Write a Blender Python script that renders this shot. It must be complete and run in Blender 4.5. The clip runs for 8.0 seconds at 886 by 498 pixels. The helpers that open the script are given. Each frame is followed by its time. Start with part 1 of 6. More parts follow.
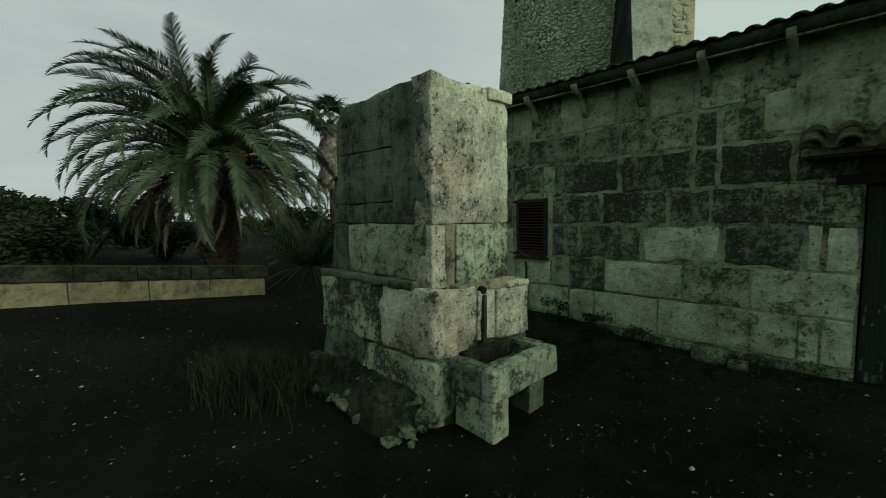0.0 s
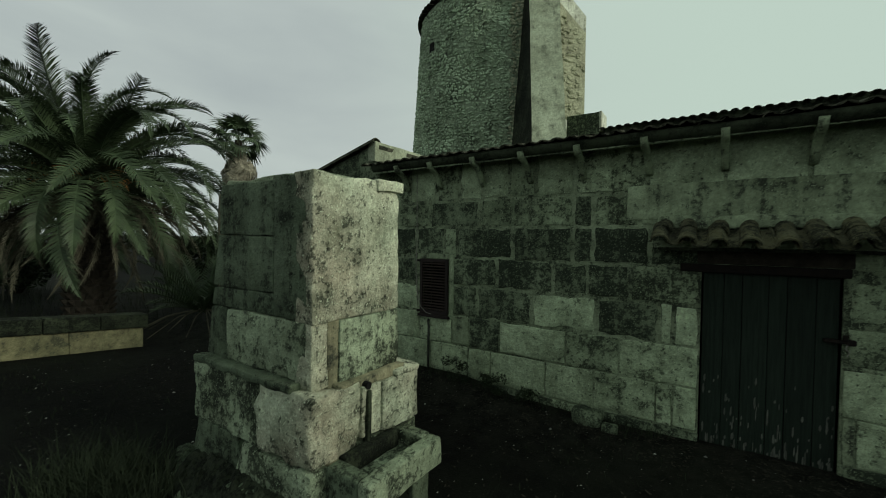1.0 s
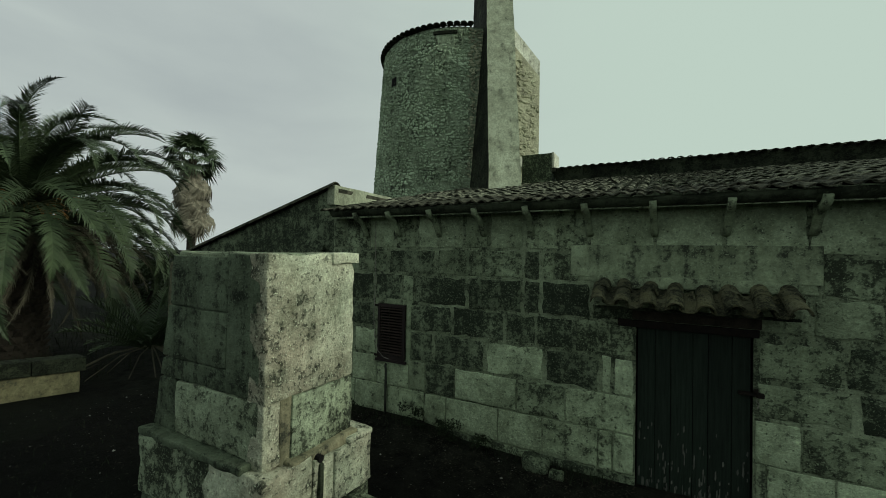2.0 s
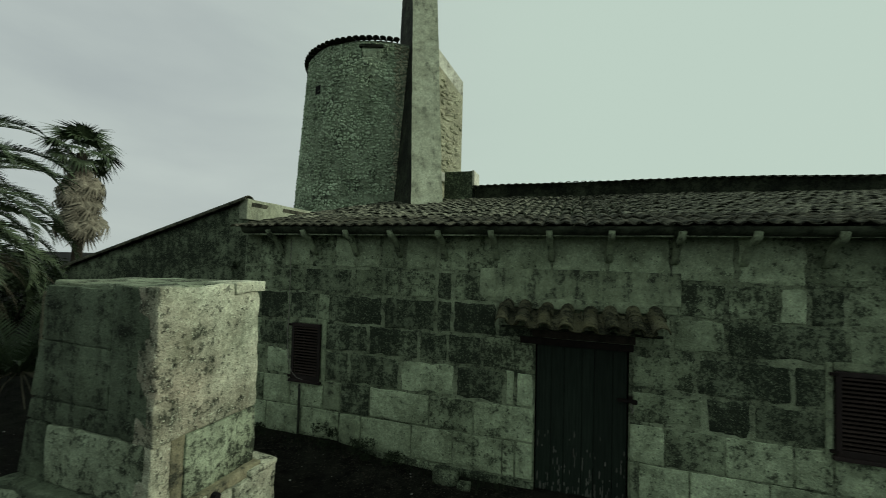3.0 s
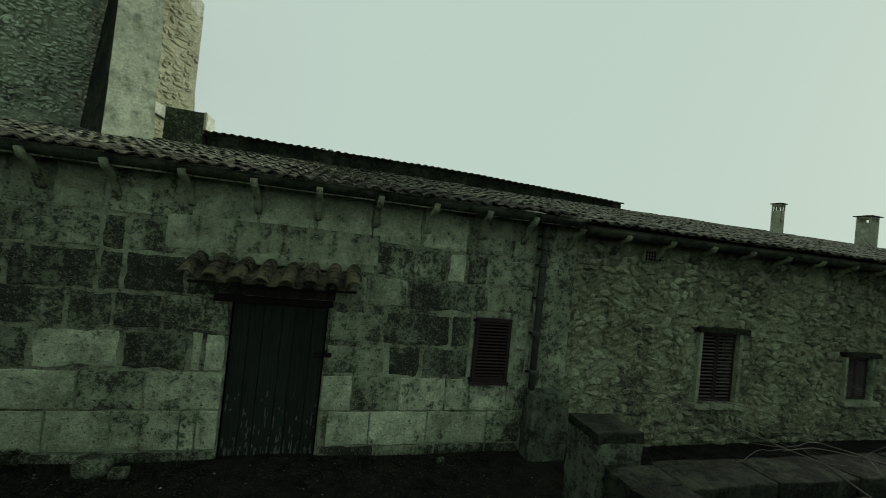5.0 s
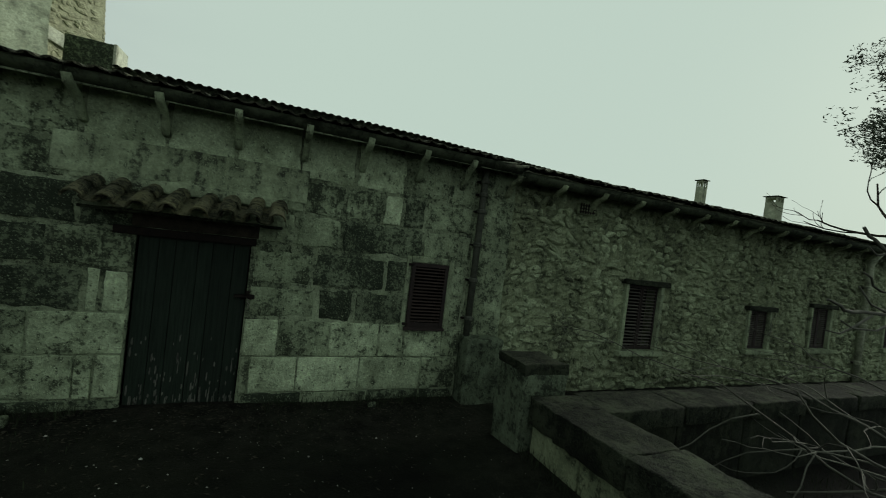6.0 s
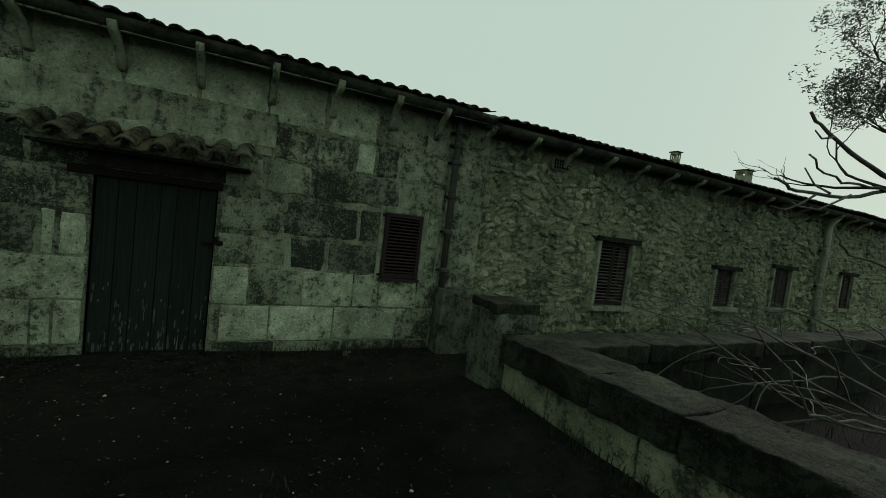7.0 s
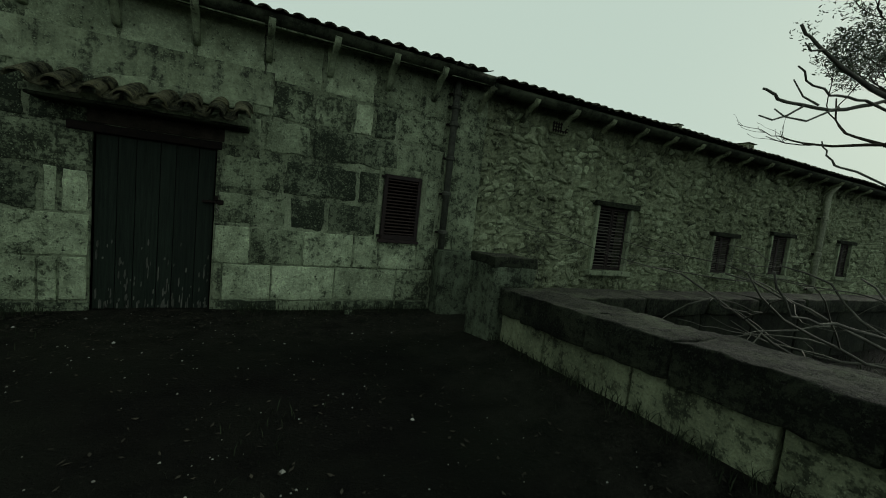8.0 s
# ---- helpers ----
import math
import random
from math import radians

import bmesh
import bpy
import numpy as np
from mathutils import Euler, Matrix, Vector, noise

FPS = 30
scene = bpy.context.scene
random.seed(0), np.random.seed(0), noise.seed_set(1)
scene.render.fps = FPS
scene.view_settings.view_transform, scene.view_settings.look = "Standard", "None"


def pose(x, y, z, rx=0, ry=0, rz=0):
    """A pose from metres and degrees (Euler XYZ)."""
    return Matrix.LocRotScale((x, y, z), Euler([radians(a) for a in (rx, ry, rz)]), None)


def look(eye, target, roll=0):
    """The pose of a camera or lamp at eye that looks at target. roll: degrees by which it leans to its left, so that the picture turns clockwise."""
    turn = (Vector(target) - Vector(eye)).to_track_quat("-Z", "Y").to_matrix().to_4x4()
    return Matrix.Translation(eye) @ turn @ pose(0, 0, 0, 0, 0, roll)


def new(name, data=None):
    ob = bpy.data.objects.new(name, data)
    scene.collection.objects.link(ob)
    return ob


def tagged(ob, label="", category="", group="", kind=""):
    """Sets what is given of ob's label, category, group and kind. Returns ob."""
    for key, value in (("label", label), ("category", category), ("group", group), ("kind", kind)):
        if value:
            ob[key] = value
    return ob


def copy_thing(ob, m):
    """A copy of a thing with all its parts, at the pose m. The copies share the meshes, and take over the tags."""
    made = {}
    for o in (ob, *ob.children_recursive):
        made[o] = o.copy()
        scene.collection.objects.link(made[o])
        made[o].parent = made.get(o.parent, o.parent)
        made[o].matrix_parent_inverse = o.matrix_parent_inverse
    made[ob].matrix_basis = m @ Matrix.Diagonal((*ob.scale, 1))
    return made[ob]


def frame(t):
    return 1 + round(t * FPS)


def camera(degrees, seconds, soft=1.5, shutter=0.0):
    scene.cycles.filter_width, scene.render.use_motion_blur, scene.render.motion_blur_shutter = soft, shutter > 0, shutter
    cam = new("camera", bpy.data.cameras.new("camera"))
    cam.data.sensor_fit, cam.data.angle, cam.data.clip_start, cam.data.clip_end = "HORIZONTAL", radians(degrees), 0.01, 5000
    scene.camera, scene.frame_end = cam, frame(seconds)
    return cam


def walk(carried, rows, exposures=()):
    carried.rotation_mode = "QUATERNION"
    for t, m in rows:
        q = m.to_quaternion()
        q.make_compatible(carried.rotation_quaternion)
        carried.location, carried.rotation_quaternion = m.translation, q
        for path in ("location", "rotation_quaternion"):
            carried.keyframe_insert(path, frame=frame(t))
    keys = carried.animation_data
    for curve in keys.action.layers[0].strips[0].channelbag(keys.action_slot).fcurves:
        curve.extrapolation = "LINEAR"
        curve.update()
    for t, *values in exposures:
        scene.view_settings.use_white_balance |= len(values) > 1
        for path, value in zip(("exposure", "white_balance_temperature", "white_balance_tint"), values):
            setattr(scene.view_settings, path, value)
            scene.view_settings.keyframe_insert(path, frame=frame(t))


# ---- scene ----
cam = camera(96.4, 8.0, soft=0.7, shutter=0.25)
PATH = [
    (0, (-0.202, -5.835, 1.794), (-1.611, -4.424, 1.637), -0.8),
    (0.5, (-0.108, -5.695, 2.078), (-1.37, -4.148, 1.974), 0.2),
    (1, (0.014, -5.624, 2.429), (-1.092, -3.958, 2.378), 0.7),
    (2.5, (0.313, -5.815, 3.133), (-0.527, -4.0, 3.186), 1.2),
    (3, (0.469, -5.835, 3.216), (-0.156, -3.936, 3.278), 1.5),
    (3.5, (0.645, -5.837, 3.245), (0.308, -3.867, 3.314), 2.4),
    (4, (0.855, -5.818, 3.243), (0.883, -3.819, 3.302), 3.9),
    (4.5, (1.06, -5.753, 3.141), (1.398, -3.783, 3.196), 5.6),
    (4.7, (1.142, -5.728, 3.085), (1.557, -3.772, 3.128), 5.6),
    (5.8, (1.508, -5.6, 2.535), (2.202, -3.724, 2.519), 7.05),
    (6, (1.56, -5.601, 2.431), (2.309, -3.747, 2.393), 7.0),
    (6.5, (1.678, -5.645, 2.166), (2.517, -3.831, 2.097), 7.0),
    (7, (1.708, -5.672, 1.952), (2.55, -3.861, 1.844), 6.8),
    (7.5, (1.724, -5.716, 1.788), (2.568, -3.908, 1.65), 6.5),
    (8, (1.729, -5.775, 1.604), (2.574, -3.972, 1.42), 6.2),
]
walk(cam, [(t, look(eye, target, roll)) for t, eye, target, roll in PATH], [(0.0, 0.0, 6500, 10), (8.0, 0.0, 6500, 10)])

# ---------- world and light ----------
world = bpy.data.worlds.new("overcast_sky")
scene.world = world
world.use_nodes = True
wn, wl = world.node_tree.nodes, world.node_tree.links
wn.clear()
w_out, w_bg = wn.new("ShaderNodeOutputWorld"), wn.new("ShaderNodeBackground")
w_sky = wn.new("ShaderNodeTexSky")
w_sky.sky_type, w_sky.sun_disc = "NISHITA", False
w_sky.sun_elevation, w_sky.sun_rotation = radians(21), radians(79)
w_sky.dust_density = 4.0
w_tc = wn.new("ShaderNodeTexCoord")
w_map = wn.new("ShaderNodeMapping")
w_map.inputs["Scale"].default_value = (1.0, 1.0, 3.2)
w_noise = wn.new("ShaderNodeTexNoise")
w_noise.inputs["Scale"].default_value, w_noise.inputs["Detail"].default_value = 1.9, 6.0
w_noise.inputs["Roughness"].default_value, w_noise.inputs["Distortion"].default_value = 0.5, 0.35
w_ramp = wn.new("ShaderNodeValToRGB")
w_ramp.color_ramp.elements[0].position, w_ramp.color_ramp.elements[0].color = 0.30, (0.395, 0.452, 0.446, 1)
w_ramp.color_ramp.elements[1].position, w_ramp.color_ramp.elements[1].color = 0.66, (0.492, 0.560, 0.530, 1)
# the veil of cloud is thinnest and brightest round the hidden sun
w_dot = wn.new("ShaderNodeVectorMath")
w_dot.operation = "DOT_PRODUCT"
w_dot.inputs[1].default_value = Vector((0.75, 0.62, 0.25)).normalized()
w_glow = wn.new("ShaderNodeMapRange")
w_glow.interpolation_type = "SMOOTHSTEP"
w_glow.inputs["From Min"].default_value, w_glow.inputs["From Max"].default_value = -0.15, 0.72
w_bright = wn.new("ShaderNodeMix")
w_bright.data_type = "RGBA"
w_bright.inputs["B"].default_value = (0.505, 0.625, 0.545, 1)
w_mix = wn.new("ShaderNodeMix")
w_mix.data_type = "RGBA"
w_mix.inputs["Factor"].default_value = 0.998
wl.new(w_tc.outputs["Generated"], w_map.inputs["Vector"])
wl.new(w_map.outputs["Vector"], w_noise.inputs["Vector"])
wl.new(w_noise.outputs["Fac"], w_ramp.inputs["Fac"])
wl.new(w_tc.outputs["Generated"], w_dot.inputs[0])
wl.new(w_dot.outputs["Value"], w_glow.inputs["Value"])
wl.new(w_glow.outputs["Result"], w_bright.inputs["Factor"])
wl.new(w_ramp.outputs["Color"], w_bright.inputs["A"])
wl.new(w_sky.outputs["Color"], w_mix.inputs["A"])
wl.new(w_bright.outputs["Result"], w_mix.inputs["B"])
wl.new(w_mix.outputs["Result"], w_bg.inputs["Color"])
w_bg.inputs["Strength"].default_value = 1.0
wl.new(w_bg.outputs["Background"], w_out.inputs["Surface"])

sun = new("sun", bpy.data.lights.new("sun", "SUN"))
sun.data.energy, sun.data.angle, sun.data.color = 2.2, radians(24), (1.0, 0.99, 0.86)
sun.matrix_world = look((9.3, 1.8, 3.6), (0, 0, 0))

# ---------- materials ----------
def link_nodes(name):
    m = bpy.data.materials.new(name)
    m.use_nodes = True
    n, l = m.node_tree.nodes, m.node_tree.links
    return m, n, l, n["Principled BSDF"]


def pos_noise(n, l, scale, detail=5.0, rough=0.6, stretch=(1, 1, 1), shift=(0, 0, 0)):
    """Noise in world metres."""
    g = n.new("ShaderNodeNewGeometry")
    mp = n.new("ShaderNodeMapping")
    mp.inputs["Scale"].default_value, mp.inputs["Location"].default_value = stretch, shift
    t = n.new("ShaderNodeTexNoise")
    t.inputs["Scale"].default_value, t.inputs["Detail"].default_value, t.inputs["Roughness"].default_value = scale, detail, rough
    l.new(g.outputs["Position"], mp.inputs["Vector"])
    l.new(mp.outputs["Vector"], t.inputs["Vector"])
    return t.outputs["Fac"]


def steps(n, l, fac, lo, hi):
    r = n.new("ShaderNodeMapRange")
    r.inputs["From Min"].default_value, r.inputs["From Max"].default_value = lo, hi
    l.new(fac, r.inputs["Value"])
    return r.outputs["Result"]


def mathn(n, l, op, a, b):
    m = n.new("ShaderNodeMath")
    m.operation, m.use_clamp = op, False
    for i, v in enumerate((a, b)):
        if isinstance(v, (int, float)):
            m.inputs[i].default_value = v
        else:
            l.new(v, m.inputs[i])
    return m.outputs[0]


def mixc(n, l, fac, a, b):
    m = n.new("ShaderNodeMix")
    m.data_type = "RGBA"
    for sock, v in (("Factor", fac), ("A", a), ("B", b)):
        if isinstance(v, tuple):
            m.inputs[sock].default_value = (*v, 1)
        elif isinstance(v, (int, float)):
            m.inputs[sock].default_value = v
        else:
            l.new(v, m.inputs[sock])
    return m.outputs["Result"]


def stone(name, pale, warm, grime, amount, speckle=0.5, streak=0.3, bump=0.5, rough=0.92, moss=(0.070, 0.092, 0.048), moss_amount=0.3, seed=0.0, grain=34.0, pitted=0.85):
    """Weathered stone: two tones of body colour, black lichen in clouds and specks, streaks that run down, moss and pits."""
    m, n, l, b = link_nodes(name)
    # the overall green cast is put into every stone's colours
    pale, warm, grime = [(c[0] * 0.94, c[1] * 1.01, c[2] * 0.92) for c in (pale, warm, grime)]
    info = n.new("ShaderNodeObjectInfo")
    big = pos_noise(n, l, 1.5, 4, 0.55, shift=(seed, seed, 0))
    mid = pos_noise(n, l, 6.5, 6, 0.65, shift=(0, seed, seed))
    blot = pos_noise(n, l, 17.0, 5, 0.65, shift=(seed, 1, seed))
    fine = pos_noise(n, l, grain, 4, 0.7, shift=(seed, 0, 0))
    run = pos_noise(n, l, 3.0, 4, 0.6, stretch=(2.2, 2.2, 0.22), shift=(seed, 3, 1))
    col = mixc(n, l, steps(n, l, big, 0.35, 0.65), pale, warm)
    tone = mathn(n, l, "ADD", mathn(n, l, "MULTIPLY", info.outputs["Random"], 0.36), 0.80)
    tone = mathn(n, l, "MULTIPLY", tone, mathn(n, l, "ADD", mathn(n, l, "MULTIPLY", blot, 1.5), 0.27))
    tone = mathn(n, l, "MULTIPLY", tone, mathn(n, l, "ADD", mathn(n, l, "MULTIPLY", fine, 1.1), 0.45))
    worn = pos_noise(n, l, 3.4, 5, 0.6, shift=(2, seed, 7))
    tone = mathn(n, l, "MULTIPLY", tone, mathn(n, l, "ADD", mathn(n, l, "MULTIPLY", worn, 1.1), 0.45))
    hsv = n.new("ShaderNodeHueSaturation")
    l.new(col, hsv.inputs["Color"])
    l.new(tone, hsv.inputs["Value"])
    col = hsv.outputs["Color"]
    # green film
    ms = mathn(n, l, "MULTIPLY", steps(n, l, pos_noise(n, l, 2.1, 6, 0.7, shift=(5, seed, 2)), 0.42, 0.68), moss_amount)
    col = mixc(n, l, ms, col, moss)
    # black lichen: soft clouds, broken by specks and runs
    cloud = mathn(n, l, "ADD", mathn(n, l, "MULTIPLY", mid, 0.45), mathn(n, l, "MULTIPLY", big, 0.35))
    cloud = mathn(n, l, "ADD", cloud, mathn(n, l, "MULTIPLY", blot, 0.20))
    cloud = mathn(n, l, "ADD", cloud, mathn(n, l, "MULTIPLY", mathn(n, l, "SUBTRACT", run, 0.5), streak))
    cloud = mathn(n, l, "ADD", mathn(n, l, "MULTIPLY", mathn(n, l, "SUBTRACT", cloud, 0.5), 1.7), 0.5)
    cloud = mathn(n, l, "ADD", cloud, mathn(n, l, "MULTIPLY", mathn(n, l, "SUBTRACT", info.outputs["Random"], 0.5), 0.12))
    ragged = mathn(n, l, "ADD", mathn(n, l, "MULTIPLY", fine, 0.55), mathn(n, l, "MULTIPLY", blot, 0.55))
    edge = 0.74 - 0.46 * amount
    soft = steps(n, l, cloud, edge - 0.16, edge + 0.14)
    spot = steps(n, l, mathn(n, l, "ADD", cloud, mathn(n, l, "MULTIPLY", mathn(n, l, "SUBTRACT", ragged, 0.55), speckle)), edge - 0.06, edge + 0.09)
    lich = mathn(n, l, "ADD", mathn(n, l, "MULTIPLY", soft, 0.30), mathn(n, l, "MULTIPLY", spot, 0.64))
    col = mixc(n, l, lich, col, grime)
    # pale crusts of lichen, small and scattered, thickest where the black film is
    crust = steps(n, l, pos_noise(n, l, grain * 1.5, 3, 0.6, shift=(seed, 8, 3)), 0.585, 0.635)
    crust = mathn(n, l, "MULTIPLY", crust, mathn(n, l, "MULTIPLY", steps(n, l, blot, 0.42, 0.58), 0.75))
    col = mixc(n, l, crust, col, (pale[0] * 1.15, pale[1] * 1.15, pale[2] * 1.15))
    # pits, large and small, with the tiny shadows inside them put into the colour
    pits = []
    g = n.new("ShaderNodeNewGeometry")
    warp = n.new("ShaderNodeVectorMath")
    warp.operation = "MULTIPLY_ADD"
    wob = n.new("ShaderNodeTexNoise")
    wob.inputs["Scale"].default_value, wob.inputs["Detail"].default_value = 30.0, 3.0
    l.new(g.outputs["Position"], wob.inputs["Vector"])
    l.new(wob.outputs["Color"], warp.inputs[0])
    warp.inputs[1].default_value = (0.06, 0.06, 0.06)
    l.new(g.outputs["Position"], warp.inputs[2])
    for scale, lo, hi in ((17.0, 0.27, 0.08), (48.0, 0.30, 0.10)):
        v = n.new("ShaderNodeTexVoronoi")
        v.inputs["Scale"].default_value = scale
        l.new(warp.outputs["Vector"], v.inputs["Vector"])
        pits.append(mathn(n, l, "MULTIPLY", steps(n, l, v.outputs["Distance"], lo, hi), steps(n, l, blot, 0.40, 0.60)))
    pit = mathn(n, l, "MAXIMUM", pits[0], mathn(n, l, "MULTIPLY", pits[1], 0.7))
    col = mixc(n, l, mathn(n, l, "MULTIPLY", pit, pitted), col, (0.02, 0.021, 0.017))
    l.new(col, b.inputs["Base Color"])
    b.inputs["Roughness"].default_value = rough
    b.inputs["Specular IOR Level"].default_value = 0.15
    h = mathn(n, l, "ADD", mathn(n, l, "MULTIPLY", mid, 0.7), mathn(n, l, "MULTIPLY", fine, 0.45))
    h = mathn(n, l, "ADD", h, mathn(n, l, "MULTIPLY", blot, 0.8))
    h = mathn(n, l, "ADD", h, mathn(n, l, "MULTIPLY", crust, 0.15))
    h = mathn(n, l, "ADD", h, mathn(n, l, "MULTIPLY", pos_noise(n, l, 95.0, 3, 0.7), 0.30))
    h = mathn(n, l, "SUBTRACT", h, mathn(n, l, "MULTIPLY", pit, 0.6))
    bp = n.new("ShaderNodeBump")
    bp.inputs["Strength"].default_value, bp.inputs["Distance"].default_value = min(1.0, bump * 1.3), 0.035
    l.new(h, bp.inputs["Height"])
    l.new(bp.outputs["Normal"], b.inputs["Normal"])
    return m


def plain(name, col, dark, rough=0.8, scale=6.0, stretch=(1, 1, 1), lo=0.4, hi=0.65, bump=0.3, metal=0.0, spec=0.12, fine=60.0):
    """A two-tone surface with grain."""
    m, n, l, b = link_nodes(name)
    a = pos_noise(n, l, scale, 6, 0.65, stretch)
    f = pos_noise(n, l, fine, 3, 0.6, stretch)
    info = n.new("ShaderNodeObjectInfo")
    isl = n.new("ShaderNodeNewGeometry")
    c = mixc(n, l, steps(n, l, mathn(n, l, "ADD", mathn(n, l, "MULTIPLY", a, 0.7), mathn(n, l, "MULTIPLY", f, 0.3)), lo, hi), col, dark)
    hsv = n.new("ShaderNodeHueSaturation")
    l.new(c, hsv.inputs["Color"])
    rnd = mathn(n, l, "ADD", mathn(n, l, "MULTIPLY", info.outputs["Random"], 0.3), mathn(n, l, "MULTIPLY", isl.outputs["Random Per Island"], 0.4))
    l.new(mathn(n, l, "ADD", rnd, 0.66), hsv.inputs["Value"])
    l.new(hsv.outputs["Color"], b.inputs["Base Color"])
    b.inputs["Roughness"].default_value, b.inputs["Metallic"].default_value = rough, metal
    b.inputs["Specular IOR Level"].default_value = spec
    bp = n.new("ShaderNodeBump")
    bp.inputs["Strength"].default_value, bp.inputs["Distance"].default_value = bump, 0.02
    l.new(mathn(n, l, "ADD", a, mathn(n, l, "MULTIPLY", f, 0.4)), bp.inputs["Height"])
    l.new(bp.outputs["Normal"], b.inputs["Normal"])
    return m


GRIME = (0.030, 0.034, 0.027)
M_PALE = stone("pale_marl_stone", (0.51, 0.588, 0.415), (0.385, 0.445, 0.305), (0.036, 0.045, 0.031), 0.25, 1.0, 0.2, bump=1.0, seed=1, pitted=1.0, moss_amount=0.5)
M_MID = stone("stained_marl_stone", (0.36, 0.42, 0.29), (0.26, 0.305, 0.205), (0.024, 0.030, 0.021), 0.48, 1.3, 0.2, bump=1.0, seed=4)
M_DARK = stone("lichen_marl_stone", (0.27, 0.315, 0.22), (0.19, 0.222, 0.152), (0.020, 0.027, 0.019), 0.74, 1.8, 0.2, bump=1.0, seed=9)
M_MORTAR = stone("lime_mortar", (0.36, 0.41, 0.29), (0.27, 0.31, 0.212), (0.026, 0.033, 0.024), 0.47, 1.4, 0.3, bump=1.0, seed=13, pitted=0.7)
M_RENDER = stone("lime_plaster", (0.325, 0.375, 0.26), (0.25, 0.288, 0.195), GRIME, 0.36, 0.8, 0.4, bump=0.5, seed=17, pitted=0.5)
M_RUBBLE = stone("field_stone", (0.40, 0.455, 0.31), (0.29, 0.32, 0.21), (0.045, 0.05, 0.036), 0.38, 1.1, 0.1, bump=0.8, seed=21)
M_RUBBED = stone("rubble_bedding", (0.31, 0.35, 0.23), (0.225, 0.25, 0.16), (0.034, 0.040, 0.028), 0.40, 1.0, 0.2, bump=1.0, seed=25)
M_TOWER = stone("tower_stone", (0.54, 0.63, 0.48), (0.39, 0.47, 0.345), (0.075, 0.09, 0.068), 0.33, 0.6, 0.1, bump=0.5, seed=31)
M_TOWERBED = stone("tower_bedding", (0.30, 0.355, 0.26), (0.23, 0.275, 0.195), GRIME, 0.36, 0.5, 0.4, bump=0.6, seed=35)
M_TOWERWARM = stone("warm_tower_stone", (0.52, 0.51, 0.385), (0.42, 0.40, 0.30), (0.11, 0.105, 0.085), 0.30, 0.5, 0.1, bump=0.5, seed=37)
M_BUTT = stone("grey_cement", (0.34, 0.36, 0.28), (0.27, 0.285, 0.215), (0.12, 0.127, 0.10), 0.16, 0.3, 0.5, bump=0.3, seed=39, pitted=0.05)
M_WHITE = stone("whitewash", (0.58, 0.58, 0.52), (0.46, 0.45, 0.39), (0.16, 0.16, 0.13), 0.22, 0.3, 0.5, bump=0.2, seed=41)
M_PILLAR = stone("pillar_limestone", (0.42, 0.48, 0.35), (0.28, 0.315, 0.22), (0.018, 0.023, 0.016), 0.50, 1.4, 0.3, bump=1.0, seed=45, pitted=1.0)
# this pale and dark pair also carries the pillar's lit and shaded sides
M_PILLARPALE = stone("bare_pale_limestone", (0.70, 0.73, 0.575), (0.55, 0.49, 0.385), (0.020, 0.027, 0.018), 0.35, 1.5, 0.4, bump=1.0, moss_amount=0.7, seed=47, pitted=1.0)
M_PILLARDARK = stone("dark_mossy_limestone", (0.165, 0.198, 0.143), (0.112, 0.140, 0.097), (0.016, 0.020, 0.014), 0.46, 1.0, 0.35, bump=0.9, seed=49, pitted=0.9)
M_CEMENT = stone("brown_cement_patch", (0.27, 0.245, 0.165), (0.22, 0.20, 0.135), GRIME, 0.22, 0.4, 0.3, bump=0.5, seed=53)
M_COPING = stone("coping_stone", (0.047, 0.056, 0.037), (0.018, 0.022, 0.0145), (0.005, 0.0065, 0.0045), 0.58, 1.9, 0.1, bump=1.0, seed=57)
M_OCHRE = stone("ochre_wash", (0.175, 0.156, 0.094), (0.13, 0.117, 0.070), (0.045, 0.046, 0.032), 0.24, 0.5, 0.15, bump=0.25, seed=59, pitted=0.2)
M_PANEL = stone("grey_plaster_panel", (0.29, 0.325, 0.212), (0.205, 0.23, 0.148), (0.024, 0.03, 0.020), 0.34, 1.0, 0.25, bump=0.6, seed=60, pitted=0.4)
M_MOSSTILE = stone("mossy_clay_tile", (0.165, 0.158, 0.105), (0.092, 0.088, 0.06), (0.013, 0.016, 0.011), 0.56, 1.5, 0.1, bump=1.0, seed=65, moss=(0.13, 0.125, 0.045), moss_amount=0.5)
M_JOINT = stone("dark_joint_and_panel", (0.020, 0.023, 0.017), (0.013, 0.015, 0.011), (0.006, 0.007, 0.005), 0.5, 0.6, 0.2, seed=63)
# gutter cement darkened: the shade under the eaves is put into its colour
M_GUTTER = stone("shaded_fibre_cement", (0.060, 0.070, 0.048), (0.042, 0.049, 0.034), (0.012, 0.015, 0.010), 0.46, 0.5, 0.1, bump=0.3, seed=61, pitted=0.2)
M_TILE = plain("clay_tile", (0.098, 0.100, 0.070), (0.014, 0.017, 0.012), 0.95, 7.0, lo=0.38, hi=0.58, bump=0.6, spec=0.08)
M_TILEPALE = plain("weathered_clay_tile", (0.20, 0.212, 0.150), (0.014, 0.017, 0.012), 0.95, 8.0, lo=0.42, hi=0.56, bump=0.6, spec=0.08)
M_SHUTTER = plain("brown_shutter_paint", (0.022, 0.0155, 0.0135), (0.012, 0.009, 0.008), 0.7, 10.0, (1, 1, 0.4), spec=0.25, bump=0.15)
M_SLAT = plain("faded_slat_paint", (0.032, 0.024, 0.020), (0.018, 0.014, 0.012), 0.7, 10.0, (0.6, 1, 1), spec=0.15, bump=0.15)
